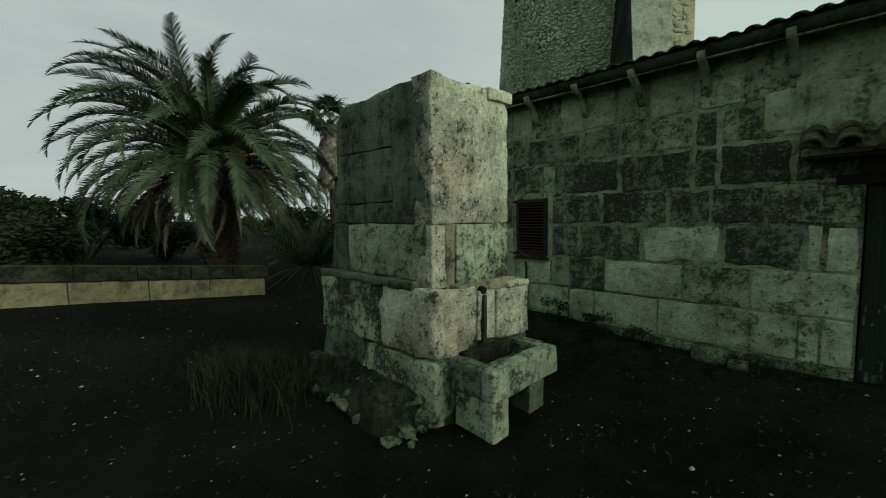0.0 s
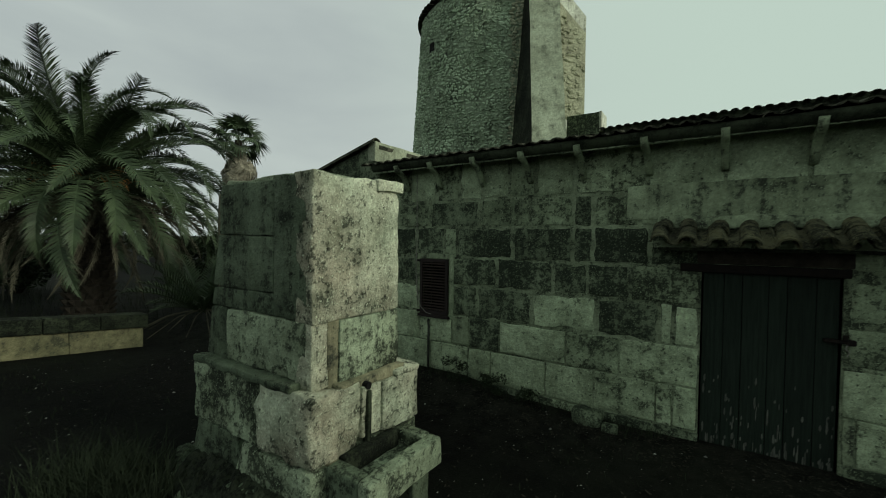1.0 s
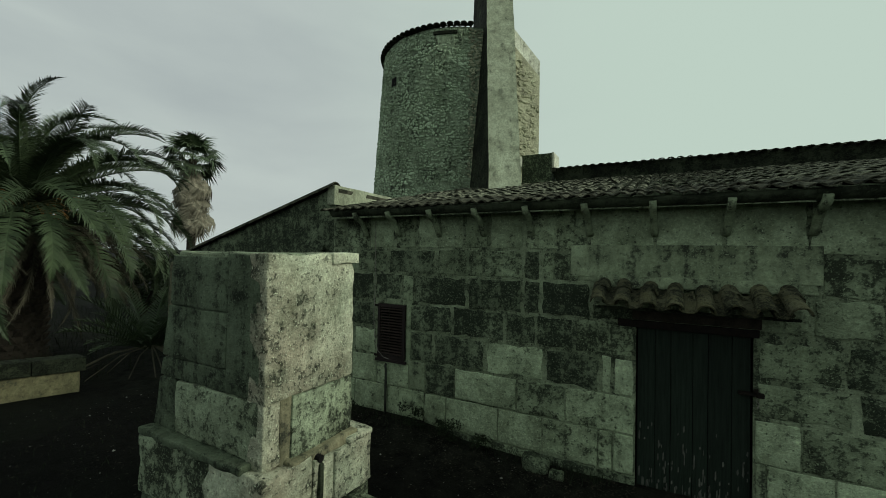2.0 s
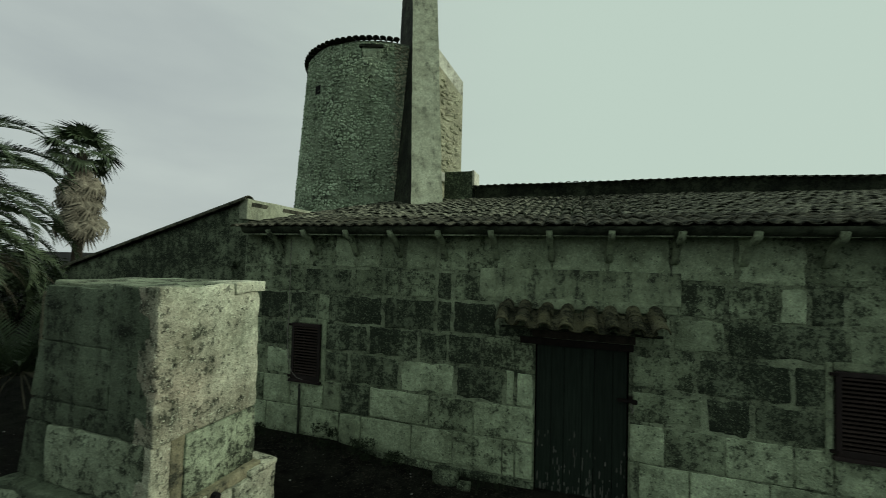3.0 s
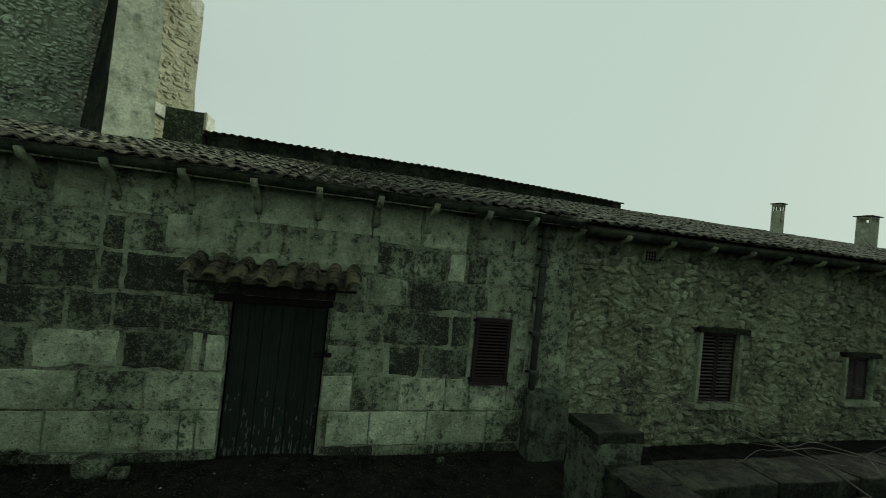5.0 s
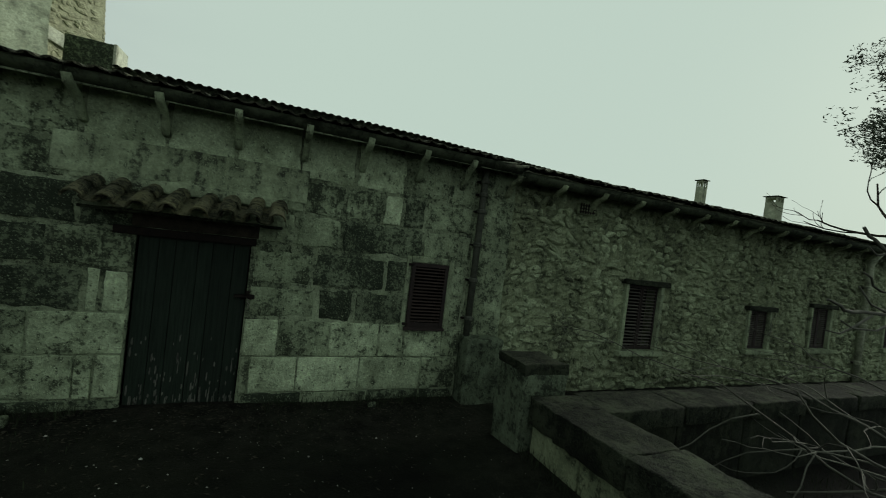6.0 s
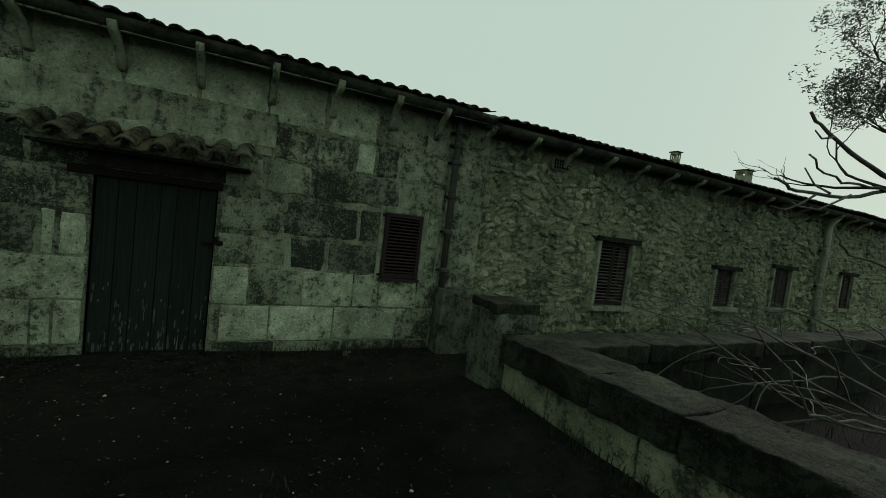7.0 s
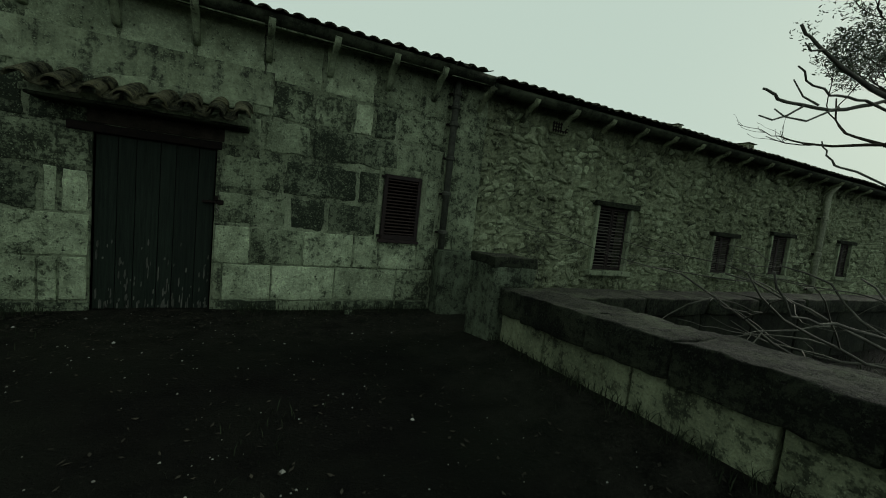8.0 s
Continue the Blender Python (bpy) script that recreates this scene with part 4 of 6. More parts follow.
def build_door():
    a, b, c, d = DOOR
    dr = thing("door_1", 0, 0, 0, "closed plank door with flaking dark green-black paint under a tiled canopy", "door", kind="structure")
    n = 6
    edges = [a + 0.015 + (b - a - 0.03) * (i / n + (0.018 * math.sin(i * 2.7) if 0 < i < n else 0)) for i in range(n + 1)]
    for i in range(n):
        bm = rough_box(edges[i] + 0.003, edges[i + 1] - 0.003, 0.05 + 0.004 * (i % 2), 0.095, c + 0.025 + 0.02 * rng.random(), d - 0.05, 0.07, 0.0022, 0.004, i * 3.0)
        part("plank", bm, M_DOOR, dr, smooth=True)
        # bare wood where the paint has flaked, most of it low down
        rr = random.Random(i + 40)
        bm = bmesh.new()
        for _ in range(18):
            z = c + 0.05 + 0.8 * rr.random() ** 2.4
            x = rr.uniform(edges[i] + 0.015, edges[i + 1] - 0.015)
            h, w = rr.uniform(0.02, 0.11), rr.uniform(0.004, 0.012)
            x0, x1 = max(edges[i] + 0.006, x - w), min(edges[i + 1] - 0.006, x + w)
            y = 0.0455 + 0.004 * (i % 2)
            pts = [(x0, z), ((x0 + x1) / 2, z - h * 0.3), (x1, z + h * 0.2), (x1 - w * 0.4, z + h), (x0 + w * 0.3, z + h * 0.8)]
            f = [bm.verts.new((px, y, pz)) for px, pz in pts]
            g = [bm.verts.new((px, y + 0.006, pz)) for px, pz in pts]
            bm.faces.new(f)
            for k in range(5):
                bm.faces.new((f[k], g[k], g[(k + 1) % 5], f[(k + 1) % 5]))
        bmesh.ops.recalc_face_normals(bm, faces=bm.faces)
        part("flaked_paint", bm, M_FLAKE, dr, "bare grey wood where paint has flaked")
    part("head_beam", rough_box(a - 0.22, b + 0.05, -0.03, 0.2, d - 0.045, d + 0.05, 0.15, 0.008, 0.012, 2.0), M_IRON, dr, "dark timber lintel", smooth=True)
    # timber lintel board, its dark colour also standing in for shade under the canopy
    part("lintel_board", rough_box(a - 0.05, b + 0.07, -0.024, 0.03, d + 0.054, 2.335, 0.12, 0.006, 0.01, 5.0), M_BARK, dr, "dark weathered timber over the door, carrying the canopy shade", smooth=True)
    part("threshold", rough_box(a - 0.12, b + 0.08, -0.20, 0.2, -0.12, c + 0.012, 0.12, 0.01, 0.02, 4.0), M_PILLARDARK, dr, "worn stone threshold", smooth=True)
    h = part("latch", one_box(b - 0.14, b + 0.05, -0.02, 0.05, 1.405, 1.44, bevel=0.008), M_IRON, dr, "rusty iron hasp")
    part("staple", one_box(b + 0.02, b + 0.10, -0.035, 0.02, 1.395, 1.455, bevel=0.01), M_IRON, h)
    part("padlock", one_box(b - 0.005, b + 0.04, -0.04, -0.012, 1.44, 1.50, bevel=0.008), M_IRON, h)
    bm = bmesh.new()
    tube(bm, [Vector((b + 0.03, -0.03, 1.40)), Vector((b + 0.02, -0.035, 1.36)), Vector((b + 0.05, -0.035, 1.33)), Vector((b + 0.03, -0.03, 1.28))], [0.005] * 4, 5)
    part("chain", bm, M_CABLE, h)


build_door()


def build_canopy():
    cn = thing("door_canopy", 0.55, 0, 2.45, "small sagging canopy of mossy barrel tiles over the plank door", "canopy")
    inv = Matrix.Translation((-0.55, 0, -2.45))

    def add(nm, bm, mt, lab=""):
        ob = part(nm, bm, mt, cn, lab, smooth=True)
        ob.matrix_basis = inv
        return ob

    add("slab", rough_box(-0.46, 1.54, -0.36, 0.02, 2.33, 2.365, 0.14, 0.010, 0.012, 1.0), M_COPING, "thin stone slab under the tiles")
    add("ledge", rough_box(-0.50, 1.56, -0.34, 0.0, 2.36, 2.44, 0.12, 0.02, 0.02, 2.0), M_MORTAR)
    for i in range(8):
        x = -0.42 + i * 0.272 + rng.uniform(-0.015, 0.015)
        for y, z, nm, shape, dx in ((-0.60, 2.42, "cover_tile", COVER, 0.0), (-0.30, 2.545, "cover_tile", COVER, 0.012), (-0.58, 2.44, "pan_tile", PAN, 0.136)):
            if nm == "pan_tile" and i == 7:
                continue
            me = bpy.data.meshes.new(nm)
            me.from_pydata([(p[0] * 1.18, p[1] * (1.0 if y < -0.4 else 0.7), p[2] * 1.8) for p in shape[0]], [], shape[1])
            me.materials.append(M_MOSSTILE)
            ob = new(nm, me)
            ob.parent = cn
            sag = -0.025 * math.sin(math.pi * i / 7)
            ob.matrix_basis = inv @ Matrix.Translation((x + dx, y + rng.uniform(-0.02, 0.02), z + sag + rng.uniform(-0.012, 0.012))) @ Matrix.Rotation(rng.uniform(-0.08, 0.08), 4, "Z") @ Matrix.Rotation(math.atan(0.42), 4, "X")
    # mortar that beds the upper ends against the wall
    add("mortar_fillet", rough_box(-0.50, 1.58, -0.10, 0.0, 2.58, 2.74, 0.08, 0.03, 0.03, 3.0, chip=0.06), M_RENDER, "lumpy mortar fillet")


build_canopy()

# cable that drops down the front past the shutter
bm = bmesh.new()
cp = [(-4.27, -0.025, 3.55), (-4.26, -0.03, 2.9), (-4.255, -0.03, 2.3), (-4.25, -0.06, 1.9), (-4.22, -0.065, 1.5), (-4.14, -0.066, 1.25), (-4.02, -0.066, 1.15), (-3.90, -0.07, 1.13)]
tube(bm, [Vector(p) for p in cp], [0.006] * len(cp), 5)
tagged(mesh_ob("loose_cable", bm, M_CABLE), "thin pale cable hanging loose across the shutter", "cable")
bm = bmesh.new()
tube(bm, [Vector((-3.96, -0.06, 0.0)), Vector((-3.96, -0.06, 0.92)), Vector((-3.98, -0.05, 1.0)), Vector((-4.0, 0.0, 1.02))], [0.022] * 4, 7)
tagged(mesh_ob("water_pipe", bm, M_PIPE, True), "thin dark upright pipe under the shuttered window", "pipe")
# air vent
vent = thing("wall_vent", 6.43, 0, 3.30, "small square lattice air vent high in the rubble wall", "vent")
part("vent_frame", one_box(-0.18, 0.18, -0.05, 0.03, -0.10, 0.10, bevel=0.01), M_RUBBED, vent)
for i in range(6):
    part("lattice_bar", one_box(-0.16 + i * 0.055, -0.14 + i * 0.055, -0.065, -0.045, -0.09, 0.09), M_IRON, vent)
for i in range(3):
    part("lattice_bar", one_box(-0.17, 0.17, -0.066, -0.044, -0.065 + i * 0.055, -0.045 + i * 0.055), M_IRON, vent)


# ---------- chimneys ----------
def build_chimney(x, y, z, w, h, label):
    c = thing("chimney", x, y, z, label, "chimney")
    part("shaft", rough_box(-w / 2, w / 2, -w / 2, w / 2, -0.6, h, 0.2, 0.008, 0.015, x), M_BUTT, c, smooth=True)
    k = w * 0.5
    t = w * 0.16
    for sx in (-1, 1):
        for sy in (-1, 1):
            part("cap_leg", one_box(sx * k - (t if sx > 0 else 0), sx * k + (0 if sx > 0 else t), sy * k - (t if sy > 0 else 0), sy * k + (0 if sy > 0 else t), h - 0.004, h + 0.2, bevel=0.008), M_BUTT, c)
    for sy in (-1, 1):
        part("cap_leg", one_box(-t * 0.6, t * 0.6, sy * (k - t * 0.5) - t * 0.45, sy * (k - t * 0.5) + t * 0.45, h - 0.004, h + 0.2, bevel=0.006), M_BUTT, c)
    part("cap_band", one_box(-k, k, -k, k, h + 0.17, h + 0.25, bevel=0.01), M_BUTT, c)
    bm = bmesh.new()
    e = k * 1.32
    lo = [bm.verts.new((sx * e, sy * e, h + 0.25)) for sx, sy in ((-1, -1), (1, -1), (1, 1), (-1, 1))]
    hi = [bm.verts.new((sx * e, sy * e, h + 0.28)) for sx, sy in ((-1, -1), (1, -1), (1, 1), (-1, 1))]
    top = bm.verts.new((0, 0, h + 0.28 + k * 0.28))
    bm.faces.new(lo[::-1])
    for k in range(4):
        bm.faces.new((lo[k], lo[(k + 1) % 4], hi[(k + 1) % 4], hi[k]))
        bm.faces.new((hi[k], hi[(k + 1) % 4], top))
    part("cap", bm, M_TILE, c, "low hipped tile cap")


build_chimney(16.6, 5.3, 5.0, 0.28, 0.80, "slim plastered chimney with a small hipped cap")
build_chimney(22.4, 5.9, 5.1, 0.50, 0.98, "broad plastered chimney with arched vents and a hipped cap")


# ---------- the mill tower ----------
TX, TY = -6.94, 8.47


def tower_r(z):
    return 3.53 - 0.060 * z


def build_tower():
    t = thing("mill_tower", TX, TY, 0, "round stone mill tower with a tiled rim behind the roofs", "tower")
    H = 10.52
    bm = bmesh.new()
    nz, na = 40, 72
    rings = []
    for k in range(nz + 1):
        z = H * k / nz
        rings.append([bm.verts.new(((tower_r(z) + 0.03 * noise.noise(Vector((math.cos(2 * math.pi * i / na) * 6, math.sin(2 * math.pi * i / na) * 6, z * 2)))) * math.cos(2 * math.pi * i / na),
                                    (tower_r(z) + 0.03 * noise.noise(Vector((math.cos(2 * math.pi * i / na) * 6, math.sin(2 * math.pi * i / na) * 6, z * 2)))) * math.sin(2 * math.pi * i / na), z)) for i in range(na)])
    for a, b in zip(rings, rings[1:]):
        for i in range(na):
            bm.faces.new((a[i], a[(i + 1) % na], b[(i + 1) % na], b[i]))
    bm.faces.new(rings[-1])
    part("wall", bm, M_TOWERBED, t, smooth=True)
    rr = random.Random(3)
    V, F, V2, F2 = [], [], [], []
    arc = tower_r(8) * 3.6
    for cx, cz, sx, sz in scatter(0, arc, 4.3, 10.40, 0.115, [], rr):
        if rr.random() < 0.12:
            continue
        ang = -2.95 + cx / tower_r(8)
        v, f = rubble_bm_data(0, 0, sx, sz, rr.uniform(0.015, 0.04), 0, rr)
        out, warm = [], ang > -0.98
        R = tower_r(cz)
        ca, sa = math.cos(ang), math.sin(ang)
        for px, py, pz in v:
            r = R + 0.005 - py
            out.append((ca * r - sa * px, sa * r + ca * px, cz + pz))
        tv, tf = (V2, F2) if warm else (V, F)
        b = len(tv)
        tv += out
        tf += [tuple(b + i for i in q) for q in f]
    tagged(data_part("tower_stones", V, F, M_TOWER, t), kind="stuff")
    if V2:
        tagged(data_part("warm_tower_stones", V2, F2, M_TOWERWARM, t), kind="stuff")
    # rim of barrel tiles, laid outwards
    me = None
    n = 84
    for i in range(n):
        a = 2 * math.pi * i / n
        if not (-3.3 < (a if a < math.pi else a - 2 * math.pi) < -0.9):
            continue
        if me is None:
            sv, sf = tile_shape(0.55, 0.11, 0.095)
            me = bpy.data.meshes.new("rim_tile")
            me.from_pydata(sv, [], sf)
            me.materials.append(M_TILE)
        ob = new("rim_tile", me)
        ob.parent = t
        R = tower_r(H) + 0.16
        ob.matrix_basis = Matrix.Translation((R * math.cos(a), R * math.sin(a), H + 0.03 + rr.uniform(-0.015, 0.015))) @ Matrix.Rotation(a + math.pi / 2, 4, "Z") @ Matrix.Rotation(radians(16), 4, "X")
    bm = bmesh.new()
    bmesh.ops.create_cone(bm, cap_ends=True, segments=64, radius1=tower_r(H) + 0.02, radius2=0.2, depth=0.75, matrix=Matrix.Translation((0, 0, H + 0.36)))
    part("cap_roof", bm, M_TILE, t)
    # blocked window under the rim and a putlog hole, its shade a near-black block

    def on_wall(ang, z, w, h, d, nm, mt):
        bm = one_box(-w / 2, w / 2, -d, d, -h / 2, h / 2, bevel=0.01)
        ob = part(nm, bm, mt, t)
        ob.matrix_basis = Matrix.Translation((tower_r(z) * math.cos(ang), tower_r(z) * math.sin(ang), z)) @ Matrix.Rotation(ang + math.pi / 2, 4, "Z")

    on_wall(-1.25, 9.95, 0.62, 0.62, 0.02, "blocked_window", M_TOWERBED)
    on_wall(-1.25, 10.30, 0.80, 0.10, 0.09, "window_lintel", M_COPING)
    on_wall(-1.95, 9.05, 0.26, 0.30, 0.035, "wall_hole", M_VOID)
    # tall tapering buttress against the tower
    f0l, f0r = Vector((-3.66, 3.90, 4.3)), Vector((-2.88, 4.25, 4.3))
    f1l, f1r = Vector((-5.22, 7.15, 13.6)), Vector((-4.42, 7.50, 13.6))
    back = Vector((-0.62, 0.78, 0)) * 2.6
    bm = bmesh.new()
    nseg = 24
    rings = []
    for k in range(nseg + 1):
        s = k / nseg
        l_, r_ = f0l.lerp(f1l, s), f0r.lerp(f1r, s)
        o = Vector((TX, TY, 0))
        ring = [l_, l_.lerp(r_, 0.5), r_, r_ + back * (1 - 0.4 * s), l_ + back * (1 - 0.4 * s)]
        rings.append([bm.verts.new(p - o + noise.noise_vector(p * 1.7) * 0.02) for p in ring])
    for a, b in zip(rings, rings[1:]):
        for k in range(5):
            f = bm.faces.new((a[k], a[(k + 1) % 5], b[(k + 1) % 5], b[k]))
            # left and back faces in dark coping stone: shade and lichen put into colour
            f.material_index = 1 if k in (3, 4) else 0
    bm.faces.new(rings[-1])
    bmesh.ops.recalc_face_normals(bm, faces=bm.faces)
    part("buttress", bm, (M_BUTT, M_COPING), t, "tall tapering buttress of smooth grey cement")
    # flat flank with a sloping whitewashed head beside the buttress
    bm = bmesh.new()
    o = Vector((TX, TY, 0))
    plan = [Vector((-4.30, 6.75, 0)), Vector((-3.40, 7.75, 0)), Vector((-5.0, 9.4, 0)), Vector((-6.2, 8.2, 0))]
    tops = (10.9, 9.7, 9.7, 10.9)
    lo = [bm.verts.new(p - o + Vector((0, 0, 4.0))) for p in plan]
    hi = [bm.verts.new(p - o + Vector((0, 0, h - 0.55))) for p, h in zip(plan, tops)]
    for k in range(4):
        bm.faces.new((lo[k], lo[(k + 1) % 4], hi[(k + 1) % 4], hi[k]))
    bm.faces.new(hi)
    bmesh.ops.recalc_face_normals(bm, faces=bm.faces)
    part("flank", bm, M_TOWERWARM, t, "flat flank of warm rubble")
    bm = bmesh.new()
    lo = [bm.verts.new(p - o + Vector((0, 0, h - 0.55))) for p, h in zip(plan, tops)]
    hi = [bm.verts.new(p - o + Vector((0, 0, h))) for p, h in zip(plan, tops)]
    for k in range(4):
        bm.faces.new((lo[k], lo[(k + 1) % 4], hi[(k + 1) % 4], hi[k]))
    bm.faces.new(hi)
    bmesh.ops.recalc_face_normals(bm, faces=bm.faces)
    part("flank_head", bm, M_WHITE, t, "sloping whitewashed head")
    # stones of the flank
    A, B = plan[0], plan[1]
    e = (B - A).normalized()
    nv = Vector((e.y, -e.x, 0))
    V, F = [], []
    for cx, cz, sx, sz in scatter(0.05, (B - A).length, 4.6, 9.6, 0.2, [], rr):
        if cz > 10.2 - cx * 1.0:
            continue
        v, f = rubble_bm_data(0, 0, sx, sz, rr.uniform(0.02, 0.05), 0, rr)
        b = len(V)
        for px, py, pz in v:
            q = A + e * (cx + px) - nv * py - o
            V.append((q.x, q.y, cz + pz))
        F += [tuple(b + i for i in q) for q in f]
    tagged(data_part("flank_stones", V, F, M_TOWERWARM, t), kind="stuff")
    ob = part("white_patch", rough_box(-0.42, 0.42, -0.03, 0.03, -0.16, 0.16, 0.1, 0.012, 0.02, 3.0, chip=0.1), M_WHITE, t, "patch of whitewash", smooth=True)
    q = A.lerp(B, 0.4) - o
    ob.matrix_basis = Matrix.Translation((q.x + nv.x * 0.05, q.y + nv.y * 0.05, 6.15)) @ Matrix.Rotation(math.atan2(e.y, e.x), 4, "Z") @ Matrix.Rotation(radians(14), 4, "Y")


build_tower()
pb = thing("roof_end_block", -2.9, 6.6, 5.35, "low plastered block with a white end beside the tower", "masonry block")
part("body", rough_box(-0.62, 0.30, -0.35, 0.35, -0.3, 0.75, 0.15, 0.015, 0.02, 7.0), M_DARK, pb, smooth=True)
part("white_end", rough_box(0.30, 0.36, -0.36, 0.36, 0.2, 0.76, 0.15, 0.008, 0.01, 8.0), M_WHITE, pb, smooth=True)

# ---------- the well pillar with its trough ----------
def build_pillar():
    p = thing("well_pillar", -3.2, -3.1, 0, "tall square well pillar of weathered limestone blocks with cement patches", "stone pillar")
    inv = Matrix.Translation((3.2, 3.1, 0))

    def add(nm, q, mt, lab="", cell=0.11, rough=0.014, round_=0.02, chip=0.05, taper=None):
        bm = rough_box(*q, cell, rough, round_, q[0] * 3 + q[4] * 7, chip)
        if taper:
            for v in bm.verts:
                v.co.x += taper * (v.co.z - q[4]) if v.co.x < (q[0] + q[1]) / 2 else 0.0
        ob = part(nm, bm, mt, p, lab, smooth=True)
        ob.matrix_basis = inv
        return ob

    # lower stage: big pitted blocks in two courses round a core
    add("core", (-4.10, -2.62, -3.55, -2.64, -0.1, 2.86), M_CEMENT, cell=0.3)
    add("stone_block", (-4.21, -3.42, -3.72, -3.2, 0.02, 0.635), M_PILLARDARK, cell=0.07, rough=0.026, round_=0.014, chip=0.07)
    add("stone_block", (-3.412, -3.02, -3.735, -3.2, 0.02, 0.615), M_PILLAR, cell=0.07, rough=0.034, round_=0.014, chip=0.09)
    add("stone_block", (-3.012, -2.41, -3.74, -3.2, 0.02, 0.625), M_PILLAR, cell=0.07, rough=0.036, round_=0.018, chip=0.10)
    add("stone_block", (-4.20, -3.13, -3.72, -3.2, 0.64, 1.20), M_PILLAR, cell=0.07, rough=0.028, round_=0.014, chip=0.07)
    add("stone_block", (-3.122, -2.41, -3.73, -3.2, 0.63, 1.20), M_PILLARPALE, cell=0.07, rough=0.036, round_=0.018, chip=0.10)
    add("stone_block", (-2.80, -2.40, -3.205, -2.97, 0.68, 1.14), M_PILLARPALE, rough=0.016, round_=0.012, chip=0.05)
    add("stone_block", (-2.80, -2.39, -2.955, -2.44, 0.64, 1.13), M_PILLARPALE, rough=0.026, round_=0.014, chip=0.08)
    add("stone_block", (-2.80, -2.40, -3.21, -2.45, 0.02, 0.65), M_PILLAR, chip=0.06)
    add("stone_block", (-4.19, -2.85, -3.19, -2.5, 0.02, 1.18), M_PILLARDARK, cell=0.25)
    add("ledge", (-4.19, -2.66, -3.745, -3.3, 1.19, 1.262), M_PILLARDARK, "crumbling mossy ledge", cell=0.07, rough=0.024, round_=0.02, chip=0.10)
    add("ledge", (-2.7, -2.37, -2.78, -2.42, 1.115, 1.18), M_PILLARPALE, "broken stone ledge", chip=0.06)
    # upper shaft, south face: mossy stone, darkened for the shade on this side
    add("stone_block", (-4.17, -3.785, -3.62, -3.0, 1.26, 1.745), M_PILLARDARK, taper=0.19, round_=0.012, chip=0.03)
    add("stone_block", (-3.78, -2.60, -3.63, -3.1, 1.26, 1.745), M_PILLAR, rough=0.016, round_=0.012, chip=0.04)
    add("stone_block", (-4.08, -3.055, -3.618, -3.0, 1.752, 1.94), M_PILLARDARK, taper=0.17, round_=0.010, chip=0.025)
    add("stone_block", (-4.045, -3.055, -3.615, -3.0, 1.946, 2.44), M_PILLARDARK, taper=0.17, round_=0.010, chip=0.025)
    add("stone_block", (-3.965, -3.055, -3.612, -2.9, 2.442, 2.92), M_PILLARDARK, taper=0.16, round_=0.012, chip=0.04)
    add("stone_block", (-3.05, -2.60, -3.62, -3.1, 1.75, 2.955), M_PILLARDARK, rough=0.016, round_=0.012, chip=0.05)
    # upper shaft, east face: pale streaked stone, brightened for the light from the east
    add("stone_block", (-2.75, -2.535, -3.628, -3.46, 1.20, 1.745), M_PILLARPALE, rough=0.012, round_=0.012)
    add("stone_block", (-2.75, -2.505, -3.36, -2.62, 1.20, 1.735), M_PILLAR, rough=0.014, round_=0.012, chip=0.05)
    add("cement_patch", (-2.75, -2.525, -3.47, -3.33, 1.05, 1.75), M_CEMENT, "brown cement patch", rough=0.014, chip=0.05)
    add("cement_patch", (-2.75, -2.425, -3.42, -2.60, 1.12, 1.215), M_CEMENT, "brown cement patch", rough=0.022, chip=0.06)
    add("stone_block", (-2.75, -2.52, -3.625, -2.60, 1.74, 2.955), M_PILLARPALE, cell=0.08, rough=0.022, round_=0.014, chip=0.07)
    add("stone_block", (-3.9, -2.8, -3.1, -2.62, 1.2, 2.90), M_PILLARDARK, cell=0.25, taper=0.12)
    add("cement_patch", (-2.62, -2.44, -3.47, -3.36, 0.60, 1.16), M_CEMENT, rough=0.02)
    add("cement_patch", (-2.60, -2.40, -3.56, -3.38, 0.05, 0.66), M_CEMENT, rough=0.03, chip=0.06)
    add("top_slab", (-2.85, -2.485, -2.93, -2.57, 2.865, 2.97), M_PILLARPALE, "pale broken top slab", round_=0.012, chip=0.05)
    add("top_slab", (-3.86, -2.56, -3.58, -2.64, 2.89, 2.96), M_PILLAR, "rough mortar top", rough=0.02, chip=0.06)
    # spout hole, its dark bore a near-black plug, with the run below it
    ob = part("spout_hole", tube(bmesh.new(), [Vector((-2.50, -3.14, 1.155)), Vector((-2.385, -3.14, 1.15))], [0.034, 0.034], 9), M_VOID, p)
    ob.matrix_basis = inv
    ob = part("spout_run", rough_box(-2.44, -2.375, -3.16, -3.115, 0.64, 1.11, 0.08, 0.006, 0.01, 3.0), M_COPING, p, "dark wet run below the spout", smooth=True)
    ob.matrix_basis = inv


build_pillar()


